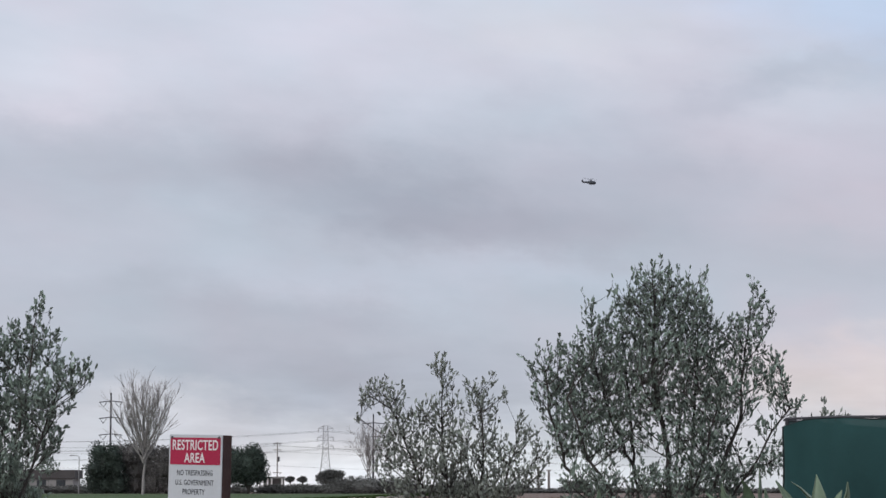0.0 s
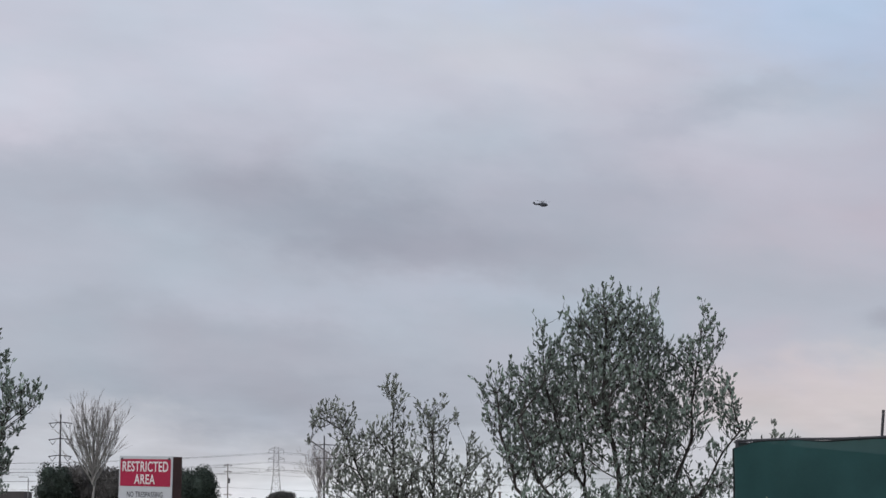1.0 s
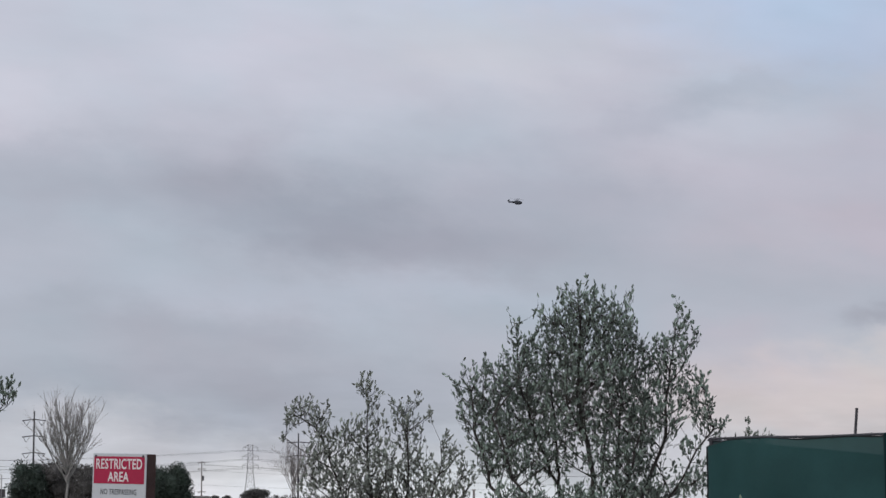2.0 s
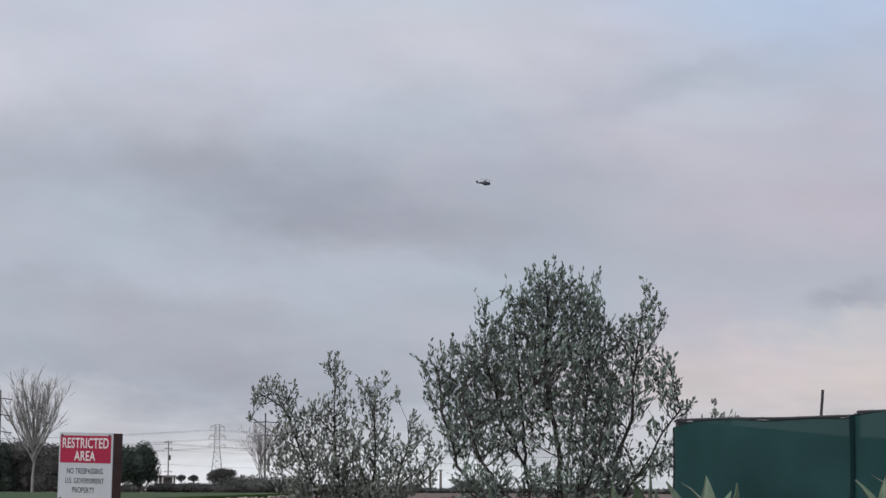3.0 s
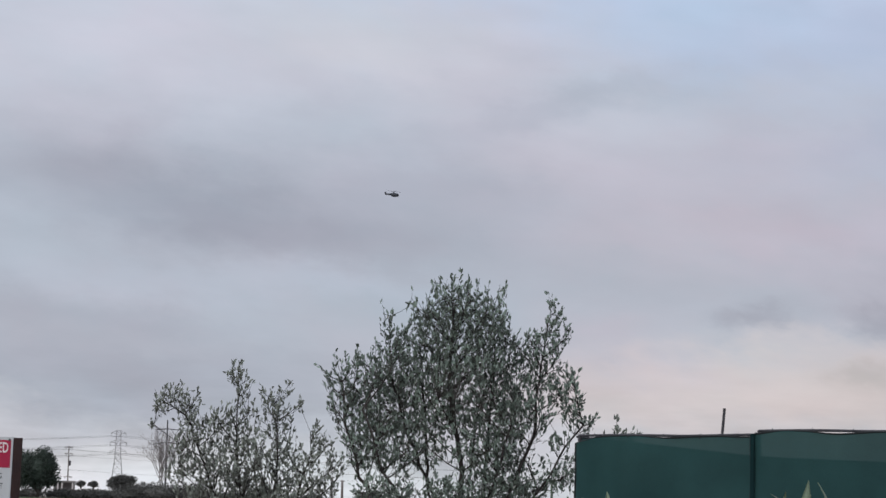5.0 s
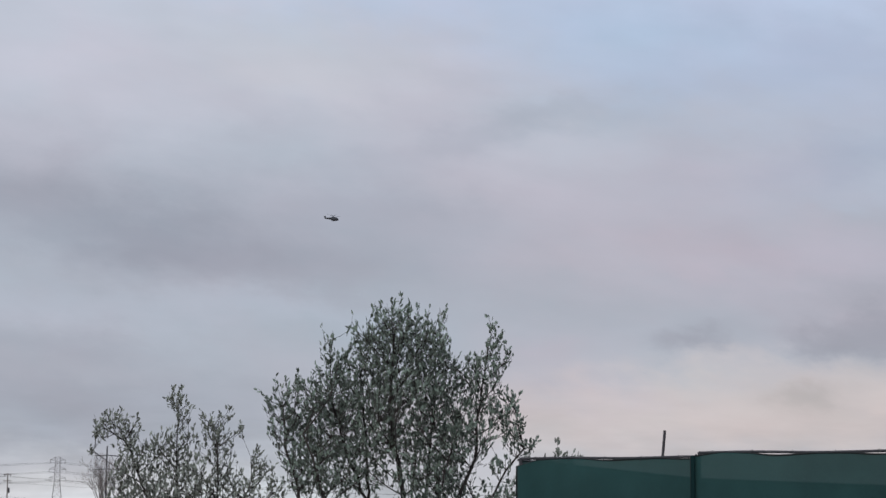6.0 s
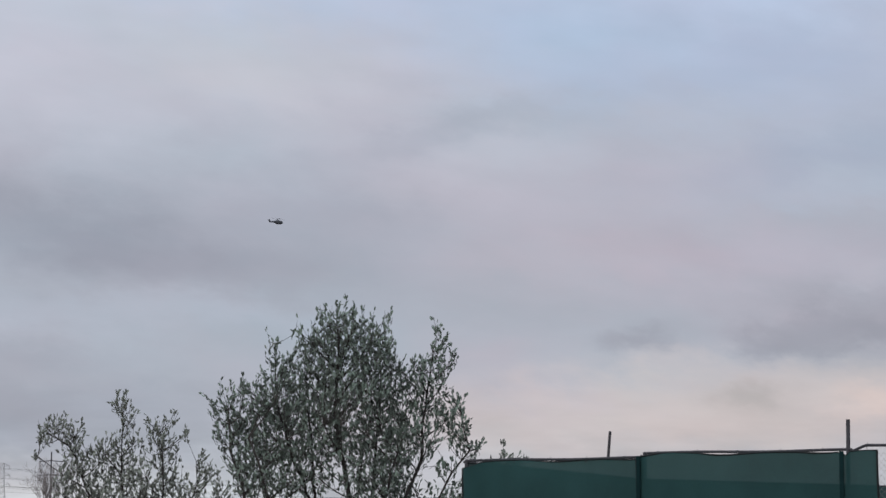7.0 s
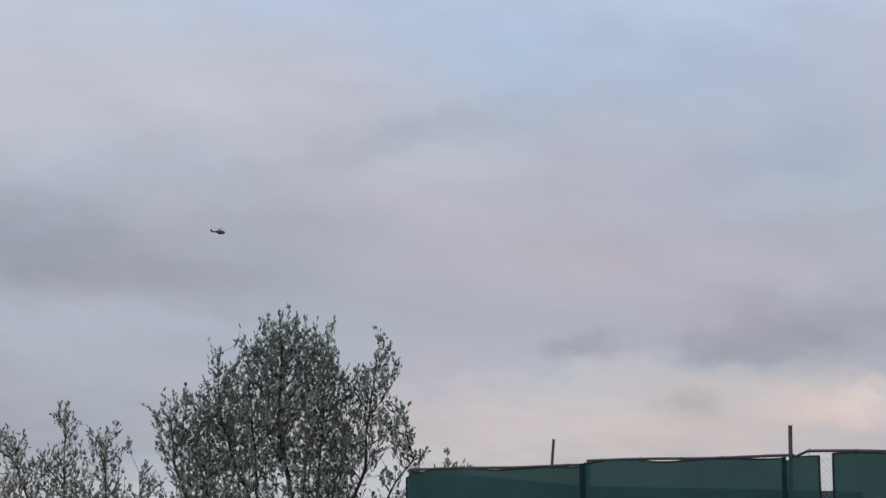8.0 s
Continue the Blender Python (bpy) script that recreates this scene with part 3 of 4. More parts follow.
def bare_tree(x, y, height, spread, clear_stem, limbs, seed, label):
    """A leafless tree: a trunk with many steep limbs that fork again and again into fine twigs."""
    rng = np.random.default_rng(seed)
    tree = empty("bare_tree", x, y, rise(y), label=label, category="tree", group="bare trees")
    verts, faces = [], []

    def limb(p, way, length, r, level, curl=0.06):
        steps = 5 if level < 2 else 3
        pts = [p]
        for k in range(steps):
            way = way + np.array((0, 0, curl)) + rng.normal(0, 0.045, 3)
            way /= np.linalg.norm(way)
            pts.append(pts[-1] + way * length / steps)
        for k in range(steps):
            a, b = pts[k], pts[k + 1]
            ra, rb = r * (1 - 0.75 * k / steps), r * (1 - 0.75 * (k + 1) / steps)
            side = np.cross(b - a, (0.3, 0.9, 0.1))
            side /= np.linalg.norm(side)
            up = np.cross(b - a, side)
            up /= np.linalg.norm(up)
            o = len(verts)
            for q, rr in ((a, ra), (b, rb)):
                for c, d in ((1, 0), (-0.5, 0.87), (-0.5, -0.87)):
                    verts.append(q + rr * (c * side + d * up))
            faces.extend((o + m, o + (m + 1) % 3, o + 3 + (m + 1) % 3, o + 3 + m) for m in range(3))
        if level < 4:
            for _ in range((0, 5, 3, 1)[level] if level else 0):
                f = rng.uniform(0.25, 0.95)
                q = pts[0] + (pts[-1] - pts[0]) * f if steps < 4 else pts[int(f * steps)]
                turn = way * 1.0 + rng.normal(0, 0.30, 3) + np.array((0, 0, 0.08))
                limb(q, turn / np.linalg.norm(turn), length * rng.uniform(0.38, 0.62), max(0.029, r * 0.45), level + 1)

    limb(np.array((0, 0, -0.1)), np.array((0, 0, 1.0)), height * 0.86, height * 0.017, 0)
    for k in range(limbs):
        a = k * 2.39996 + rng.normal(0, 0.2)
        f = k / limbs
        lean = spread / height * (2.6 - 1.9 * f) * rng.uniform(0.6, 1.1)
        way = np.array((math.cos(a) * lean, math.sin(a) * lean, 1.0))
        z = clear_stem + (height * 0.54 - clear_stem) * f
        limb(np.array((0, 0, z)), way / np.linalg.norm(way), (height - z) * rng.uniform(0.78, 0.92) * (0.85 + 0.15 * min(1.0, f * 2)), height * 0.0085, 1, 0.12)
    mesh_ob("trunk", verts, faces, M_BARE, tree, "grey leafless trunk and twigs", smooth=True)
    return tree


bare_tree(-38.3, 290, 13.8, 6.0, 3.9, 26, 21, "tall leafless grey tree with steep fine branches on the lawn")
bare_tree(-11.2, 345, 9.7, 3.4, 2.6, 15, 22, "leafless grey tree with fine twigs beside the far power poles")


def lumpy_crown(lobes, count, size, rng):
    """Leaf blades thick on the skin of rounded clumps (x, y, z, rx, ry, rz)."""
    centres, ways = [], []
    area = np.array([rx * rz for _, _, _, rx, _, rz in lobes])
    for (x, y, z, rx, ry, rz), share in zip(lobes, area / area.sum()):
        for _ in range(int(1.8 * count * share)):
            d = rng.normal(0, 1, 3)
            d /= np.linalg.norm(d)
            r = rng.uniform(0.55, 1.12)
            centres.append((x + d[0] * rx * r, y + d[1] * ry * r, z + d[2] * rz * r))
            ways.append(d + rng.normal(0, 0.7, 3))
    verts, faces = leaf_mesh(np.array(centres), np.array(ways), size, size * 0.6, rng)
    verts = list(verts)
    for x, y, z, rx, ry, rz in lobes:
        o = len(verts)
        for k in range(7):
            p = math.pi * k / 6
            for h in range(10):
                q = 2 * math.pi * h / 10
                w = 0.72 * rng.uniform(0.82, 1.08)
                verts.append((x + w * rx * math.sin(p) * math.cos(q), y + w * ry * math.sin(p) * math.sin(q), z + w * rz * math.cos(p)))
        faces.extend((o + k * 10 + h, o + k * 10 + (h + 1) % 10, o + k * 10 + 10 + (h + 1) % 10, o + k * 10 + 10 + h) for k in range(6) for h in range(10))
    return verts, faces


def dense_tree(name, x, y, width, height, stem, count, size, mat, seed, label, group="far trees", category="tree"):
    """A far evergreen: short trunk, limbs and a thick uneven crown."""
    rng = np.random.default_rng(seed)
    tree = empty(name, x, y, rise(y), label=label, category=category, group=group)
    lobes = []
    for _ in range(9):
        lx = rng.uniform(-0.3, 0.3) * width
        lz = stem + (height - stem) * rng.uniform(0.25, 0.78)
        lobes.append((lx, rng.uniform(-0.25, 0.25) * width, lz, width * rng.uniform(0.16, 0.28), width * rng.uniform(0.18, 0.28), (height - stem) * rng.uniform(0.16, 0.26)))
    if stem < 0.6:
        lobes += [(width * f, 0, height * 0.2, width * 0.26, width * 0.3, height * 0.24) for f in (-0.28, 0.0, 0.28)]
    lobes.append((0, 0, stem + (height - stem) * 0.48, width * 0.4, width * 0.35, (height - stem) * 0.40))
    mesh_ob("crown", *lumpy_crown(lobes, count, size, rng), mat, tree)
    bm = bmesh.new()
    thick = max(0.08, width * 0.035)
    tube(bm, [(0, 0, -0.1), (0.1, 0, stem), (0.0, 0, height * 0.7)], [thick, thick * 0.8, thick * 0.2], 7)
    for lx, ly, lz, *_ in lobes[:6]:
        tube(bm, [(0.05, 0, max(0.2, stem * 0.8)), (lx * 0.5, ly * 0.5, (stem + lz) / 2), (lx, ly, lz)], [thick * 0.6, thick * 0.4, thick * 0.12], 5)
    part("trunk", bm, M_BARK, tree, smooth=True)
    return tree


dense_tree("oak_tree", -26.6, 310, 6.4, 6.8, 0.8, 5200, 0.27, M_OAK, 31, "round dark green oak standing on the lawn")
dense_tree("oak_tree", -30.6, 316, 5.4, 6.4, 0.8, 4200, 0.27, M_OAK, 32, "round dark green oak standing on the lawn")
dense_tree("evergreen_bush", -47.2, 318, 6.0, 7.3, 0.5, 4600, 0.28, M_OAK, 33, "tall dark evergreen bush behind the bare tree", category="bush")
dense_tree("evergreen_bush", -43.3, 320, 7.0, 7.6, 0.4, 4600, 0.28, M_TWIGGY, 34, "tall dark evergreen bush behind the bare tree", category="bush")
dense_tree("evergreen_bush", -38.6, 316, 5.5, 7.2, 0.4, 4400, 0.28, M_TWIGGY, 35, "tall dark evergreen bush behind the bare tree", category="bush")
dense_tree("round_tree", -16.7, 335, 4.9, 3.6, 1.0, 3000, 0.24, M_SHRUB, 36, "low rounded grey-green tree in front of the pylon")
dense_tree("small_tree", -20.7, 335, 1.5, 2.6, 1.7, 420, 0.2, M_SHRUB, 37, "small umbrella-shaped tree above the hedge")
dense_tree("small_tree", -22.9, 340, 1.4, 2.6, 1.7, 420, 0.2, M_SHRUB, 38, "small umbrella-shaped tree above the hedge")
RAGGED_LOBES = [(0.0, 4.7, 0.9, 0.9, 1), (-0.8, 3.8, 0.9, 0.7, 1), (0.9, 3.7, 0.9, 0.7, 1), (0.1, 3.0, 1.2, 0.6, 0.7), (0.4, 5.6, 0.4, 0.6, 1)]
ragged = leafy_tree("small_tree", -55.7, 320, RAGGED_LOBES, [[(0.1, 0, 1.5), (0.0, 0, 3.0), (0.1, 0, 5.2)], [(0.1, 0, 1.6), (0.6, 0, 2.8), (0.9, 0, 3.8)]], 130, 6, 0.34, M_LEAF, 39,
                    "thin ragged small tree beside the low building", 0.8, gap=0.3)
tagged(ragged, group="far trees")

dense_tree("low_shrub", 26.0, 445, 7.0, 2.6, 0.2, 900, 0.35, M_SHRUB, 46, "low dark shrub at the far field edge", "far shrubs", "shrub")
dense_tree("low_shrub", 48.0, 450, 9.0, 2.2, 0.2, 900, 0.35, M_SHRUB, 47, "low dark shrub at the far field edge", "far shrubs", "shrub")
dense_tree("low_shrub", 14.5, 440, 5.0, 1.9, 0.2, 700, 0.35, M_SHRUB, 48, "low dark shrub at the far field edge", "far shrubs", "shrub")


def hedge(x0, x1, y, height, depth, count, size, mat, seed, label):
    rng = np.random.default_rng(seed)
    lobes, x = [], x0
    while x < x1:
        w = rng.uniform(0.8, 1.6) * height
        lobes.append((x, rng.uniform(-0.3, 0.3) * depth, height * 0.42, w, depth * 0.6, height * rng.uniform(0.42, 0.62)))
        x += w * 0.8
    ob = mesh_ob("hedge", *lumpy_crown(lobes, count, size, rng), mat)
    ob.matrix_world = pose(0, y, rise(y))
    return tagged(ob, label, "hedge", kind="stuff")


hedge(-25.0, 4.0, 322, 1.35, 2.0, 9000, 0.24, M_SHRUB, 41, "dark clipped hedge row along the far lawn edge")
hedge(-13.5, -4.5, 318, 2.3, 2.0, 3500, 0.24, M_SHRUB, 42, "brown-green shrubs at the foot of the far poles")
hedge(-70, -28, 330, 1.3, 2.0, 7000, 0.24, M_SHRUB, 43, "dark hedge row behind the lawn")
hedge(8, 70, 430, 1.0, 3.0, 6000, 0.3, M_SHRUB, 44, "low dark scrub along the far field edge")


def grass_edge(y0, y1, count, seed):
    """A lip of blades added along the lawn's near edge, standing in for its shaded drop."""
    rng = np.random.default_rng(seed)
    ys = rng.uniform(y0, y1, count)
    at = np.array([(lawn_edge(y) - 0.25 + rng.normal(0, 0.12), y, rise(y)) for y in ys])
    ways = np.stack([rng.normal(0.25, 0.3, count), rng.normal(-0.25, 0.3, count), np.ones(count)], 1)
    ob = mesh_ob("grass_edge", *leaf_mesh(at, ways, 0.36, 0.05, rng), M_GRASS)
    return tagged(ob, "blades added for the shade along the edge of the lawn", "grass", kind="stuff")


grass_edge(100, 312, 16000, 52)


def dry_brush(x0, x1, y0, y1, clumps, seed):
    """Scattered knee-high clumps of dead stalks."""
    rng = np.random.default_rng(seed)
    lobes = []
    for _ in range(clumps):
        y = rng.uniform(y0, y1)
        w, h = rng.uniform(0.25, 0.7), rng.uniform(0.12, 0.34)
        lobes.append((rng.uniform(x0, x1), y, rise(y) + h * 0.5, w, w, h))
    ob = mesh_ob("dry_brush", *lumpy_crown(lobes, clumps * 55, 0.13, rng), M_DRY)
    return tagged(ob, "brown dry brush scattered over the bare field", "brush", kind="stuff")


dry_brush(-3, 14, 88, 190, 70, 49)
dry_brush(-16, 0, 84, 122, 34, 50)

# ---- warning sign on two posts ----
sign = empty("warning_sign", -2.79, 25.3, 0, -36, "white and red restricted area notice board on two brown wooden posts", "sign")
sign.rotation_euler = Euler((0, radians(1.3), radians(-36)))
SIGN_MID = 1.752
part("board", box(bmesh.new(), 0, 0, SIGN_MID, 0.79, 0.012, 0.765, 0.004), M_BOARD, sign, "white painted metal board")
part("red_panel", box(bmesh.new(), 0, -0.0085, SIGN_MID + 0.198, 0.745, 0.003, 0.300), M_RED, sign, "red upper panel of the notice")
for px in (-0.32, 0.325):
    post = part("post", box(bmesh.new(), px, 0.082, 1.05, 0.14, 0.15, 2.16, 0.008), M_POST, sign, "dark brown painted timber post")
for px in (-0.35, 0.35):
    for pz in (-0.35, 0.35):
        bm = bmesh.new()
        tube(bm, [(px, -0.004, SIGN_MID + pz), (px, -0.012, SIGN_MID + pz)], 0.015, 8)
        part("bolt", bm, M_DARKSTEEL, sign)


def words(text, x, z, width, height, mat, parent, front, bold):
    """Raised lettering of a given width and capital height, centred at x, z on a board's front."""
    cu = bpy.data.curves.new("lettering", "FONT")
    cu.space_character, cu.bevel_resolution = 1.06, 0
    cu.body, cu.align_x, cu.align_y, cu.bevel_depth, cu.extrude = text, "CENTER", "CENTER", bold, 0.01
    tmp = new("lettering", cu)
    bpy.context.view_layer.update()
    me = bpy.data.meshes.new_from_object(tmp.evaluated_get(bpy.context.evaluated_depsgraph_get()))
    bpy.data.objects.remove(tmp)
    co = np.array([v.co for v in me.vertices])
    lo, hi = co.min(0), co.max(0)
    for v in me.vertices:
        v.co = (x + (v.co.x - (lo[0] + hi[0]) / 2) * width / (hi[0] - lo[0]), front - (v.co.z - lo[2]) * 0.05,
                z + (v.co.y - (lo[1] + hi[1]) / 2) * height / (hi[1] - lo[1]))
    me.materials.clear()
    me.materials.append(mat)
    ob = new("lettering", me)
    ob.parent = parent
    return ob


words("RESTRICTED", 0.0, SIGN_MID + 0.266, 0.68, 0.115, M_WHITE, sign, -0.0105, 0.018)
words("AREA", -0.005, SIGN_MID + 0.125, 0.31, 0.108, M_WHITE, sign, -0.0105, 0.018)
words("NO TRESPASSING", 0.0, SIGN_MID - 0.042, 0.53, 0.062, M_INK, sign, -0.0065, 0.012)
words("U.S. GOVERNMENT", 0.0, SIGN_MID - 0.150, 0.57, 0.062, M_INK, sign, -0.0065, 0.012)
words("PROPERTY", -0.01, SIGN_MID - 0.252, 0.33, 0.062, M_INK, sign, -0.0065, 0.012)

# ---- screened chain-link fence ----
fence = empty("chain_link_fence", 4.515, 30.0, 0, math.degrees(math.atan2(-2.4, 1.885)), "chain-link fence covered with dark green windscreen cloth", "fence")
BAY = 3.05
TOPS = [(2.46, 2.452), (2.50, 2.483), (2.53, 2.44), (2.45, 2.45)]


def top_at(s):
    i = min(3, max(0, int(s // BAY)))
    f = s / BAY - i
    return TOPS[i][0] + (TOPS[i][1] - TOPS[i][0]) * f + 0.010 * math.sin(f * math.pi) * math.sin(s * 2.1 + 0.5)


for i in range(5):
    bm = bmesh.new()
    h = 2.83 if i == 2 else TOPS[min(i, 3)][0] + 0.01
    at = i * BAY - (0.075 if i == 2 else 0)
    tube(bm, [(at, 0.05, -0.1), (at + (0.03 if i == 2 else 0), 0.05, h)], 0.024 if i else 0.022, 10)
    part("post", bm, M_DARKSTEEL, fence, "dark steel fence post")
for i in range(4):
    bm = bmesh.new()
    tube(bm, [(i * BAY + k * BAY / 16, 0.05, top_at(i * BAY + k * BAY / 16.01) - (0.07 if i == 2 and k == 0 else 0)) for k in range(17)], 0.017, 8)
    part("top_rail", bm, M_DARKSTEEL, fence, "steel top rail")
bm = bmesh.new()
LINK0, LINK1 = 2 * BAY, 3 * BAY
for s in np.arange(LINK0 - 2.4, LINK1, 0.075):
    for way in (1, -1):
        s0, s1 = (s, s + 2.4) if way > 0 else (s + 2.4, s)
        z0, z1 = 0.05, 2.44
        if min(s0, s1) < LINK0 or max(s0, s1) > LINK1:
            f0, f1 = sorted(((LINK0 - s0) / (s1 - s0), (LINK1 - s0) / (s1 - s0)))
            f0, f1 = max(0, f0), min(1, f1)
            if f1 <= f0:
                continue
            s0, s1, z0, z1 = s0 + (s1 - s0) * f0, s0 + (s1 - s0) * f1, z0 + (z1 - z0) * f0, z0 + (z1 - z0) * f1
        tube(bm, [(s0, 0.02, z0), (s1, 0.02, z1)], 0.0016, 3, False)
part("chain_link", bm, M_STEEL, fence, "galvanised diamond wire mesh")


def screen(fence, top_at, s0, s1, sag, seed, proud=0.0, dip=0.05, low=99.0):
    """A cloth between two places along the fence: slack top hem, folds, a black binding."""
    rng = np.random.default_rng(seed)
    nx, nz = int((s1 - s0) / 0.06), 26
    amp = rng.uniform(0.6, 1.4, 4)
    verts, faces, hem = [], [], []
    for i in range(nx + 1):
        s = s0 + (s1 - s0) * i / nx
        f = i / nx
        zt = top_at(max(s, s0 + 0.06)) - 0.012 - sag * abs(math.sin(f * 7.3 + seed)) ** 3 - (dip * max(0, 1 - f * 9) if s0 < 0.1 else 0.02 * max(0, 1 - f * 9))
        zt -= 0.05 * min(1, max(0, s - low + 0.1) * 10)
        for j in range(nz + 1):
            g = j / nz
            fold = 0.018 * amp[0] * math.sin(s * 5 + g * 4 + seed) + 0.016 * amp[1] * math.sin(s * 2.2 - g * 9) + 0.006 * amp[2] * math.sin(s * 13 + g * 2)
            verts.append((s, -0.035 - proud - fold * (0.3 + g * (1 - g) * 3), zt + (0.06 - zt) * g))
        hem.append((s, -0.035 - proud, zt))
    n = nz + 1
    for i in range(nx):
        for j in range(nz):
            faces.append((i * n + j, i * n + j + 1, (i + 1) * n + j + 1, (i + 1) * n + j))
    cloth = mesh_ob("windscreen", verts, faces, M_SCREEN, fence, "dark green woven windscreen cloth", smooth=True)
    bm2 = bmesh.new()
    tube(bm2, hem, 0.010, 5)
    for s, k in ((s0, 0), (s1, nx)):
        tube(bm2, [verts[k * n + j] for j in range(nz + 1)], 0.014, 5)
    part("binding", bm2, M_HEM, cloth, "black edge binding")
    k = 0.3
    while s0 + k < s1:
        s = s0 + k
        bm2 = bmesh.new()
        tube(bm2, [(s, 0.0, top_at(s) + 0.024), (s + 0.012, -0.04, top_at(s) - 0.005), (s + 0.02, -0.05, top_at(s) - 0.045)], 0.004, 5)
        part("cable_tie", bm2, M_HEM, cloth)
        k += 0.61


screen(fence, top_at, 0.02, BAY + 0.02, 0.02, 1, dip=0.08)
screen(fence, top_at, BAY - 0.05, 2 * BAY + 0.41, 0.03, 2, 0.02, low=2 * BAY)
screen(fence, top_at, 2 * BAY + 0.58, 4 * BAY, 0.05, 3)
# strips added for posts and cloth overlap that show dark through the screen
M_STRIP = material("dark_green_strip", (0.007, 0.026, 0.028), 0.95, 0.2, 6.0, 80.0, 0.2, spec=0.1)
for s, z in ((BAY, 2.47), (2 * BAY - 0.055, 2.47)):
    part("seam_strip", box(bmesh.new(), s, -0.082, z / 2 + 0.02, 0.06, 0.006, z - 0.06, 0.002), M_STRIP, fence, "added dark green strip where the post shows through the cloth")
bm = bmesh.new()
tube(bm, [(2.42, 0.09, 2.40), (2.46, 0.09, 2.79)], 0.018, 10)
part("pole_extension", bm, M_DARKSTEEL, fence, "thin steel pole rising over the top rail")


def side_fence(x0, y0, x1, y1, height, seed, label):
    """A plain screened run that closes the far sides of the enclosure."""
    length = math.hypot(x1 - x0, y1 - y0)
    run = empty("chain_link_fence", x0, y0, 0, math.degrees(math.atan2(y1 - y0, x1 - x0)), label, "fence")
    bays = round(length / BAY)
    for k in range(1, bays + 1):
        bm = bmesh.new()
        tube(bm, [(k * length / bays, 0.05, -0.1), (k * length / bays, 0.05, height)], 0.03, 8)
        part("post", bm, M_DARKSTEEL, run, "dark steel fence post")
    bm = bmesh.new()
    tube(bm, [(0.1, 0.05, height), (length, 0.05, height)], 0.017, 8)
    part("top_rail", bm, M_DARKSTEEL, run, "steel top rail")
    screen(run, lambda s: height, 0.02, length + 0.06, 0.0, seed, 0.0, 0.0)


side_fence(4.55, 30.1, 9.05, 38.8, 2.45, 4, "side run of the screened fence behind its front")
side_fence(9.03, 38.86, 15.5, 43.0, 2.45, 5, "far run of the screened fence behind its front")


# ---- agaves ----
def agave(x, y, stem, tall, leaves, seed, dry=False):
    """A rosette of broad pointed leaves on a stout stem."""
    rng = np.random.default_rng(seed)
    plant = empty("agave", x, y, 0, label="pale green agave rosette with broad pointed leaves before the fence", category="agave", group="agaves")
    bm = bmesh.new()
    tube(bm, [(0, 0, -0.05), (0.02, 0, stem * 0.5), (0, 0, stem + 0.05)], [0.07, 0.06, 0.05], 9)
    part("stem", bm, M_BARK, plant)
    for i in range(leaves):
        a = i * 2.39996 + rng.normal(0, 0.15)
        f = (i + 0.5) / leaves
        out = 0.18 + 0.9 * f + rng.normal(0, 0.08)
        ln = tall * (1.0 - 0.25 * f) * rng.uniform(0.85, 1.1)
        wide = 0.062 * rng.uniform(0.85, 1.15)
        bend = rng.uniform(-0.6, 0.25)
        verts, faces = [], []
        steps = 9
        for k in range(steps + 1):
            g = k / steps
            lean = out + bend * g * g
            r, z = ln * g * math.sin(lean), ln * g * math.cos(lean)
            w = wide * (0.55 + 1.9 * g * (1 - g)) * (1 - g ** 4) + 0.0015
            cup = 0.35 * w
            for side, dr in ((-1, cup), (-0.55, 0.25 * cup), (0, -cup * 0.3), (0.55, 0.25 * cup), (1, cup)):
                rr = 0.02 + r - dr * math.cos(lean)
                zz = z + dr * math.sin(lean)
                verts.append((rr * math.cos(a) - side * w * math.sin(a), rr * math.sin(a) + side * w * math.cos(a), stem + zz))
        m5 = 5
        top = len(verts)
        for v in list(verts):
            verts.append((v[0] + 0.006 * math.cos(a), v[1] + 0.006 * math.sin(a), v[2] - 0.006))
        for k in range(steps):
            for s in range(4):
                q = (k * m5 + s, k * m5 + s + 1, (k + 1) * m5 + s + 1, (k + 1) * m5 + s)
                faces.append(q)
                faces.append(tuple(top + j for j in reversed(q)))
            for s in (0, 4):
                q = (k * m5 + s, (k + 1) * m5 + s, top + (k + 1) * m5 + s, top + k * m5 + s)
                faces.append(q if s else q[::-1])
        worn = dry and i == leaves - 2
        mesh_ob("leaf", verts, faces, M_AGAVE_DRY if worn else M_AGAVE, plant, "dried orange-brown leaf" if worn else "", smooth=True)


agave(0.93, 13.0, 1.02, 0.50, 10, 51)
agave(1.74, 13.1, 1.10, 0.56, 10, 52)
agave(2.10, 12.8, 1.11, 0.52, 10, 53, True)
agave(3.22, 12.9, 1.12, 0.60, 11, 54)


# ---- boulders and rubble along the lawn ----
def boulder_mesh(seed):
    rng = np.random.default_rng(seed)
    bm = bmesh.new()
    bmesh.ops.create_icosphere(bm, subdivisions=1, radius=0.5)
    for v in bm.verts:
        v.co *= rng.uniform(0.65, 1.25)
        v.co.z *= 0.75
    me = bpy.data.meshes.new("boulder")
    bm.to_mesh(me)
    bm.free()
    me.materials.append(M_ROCK)
    return me


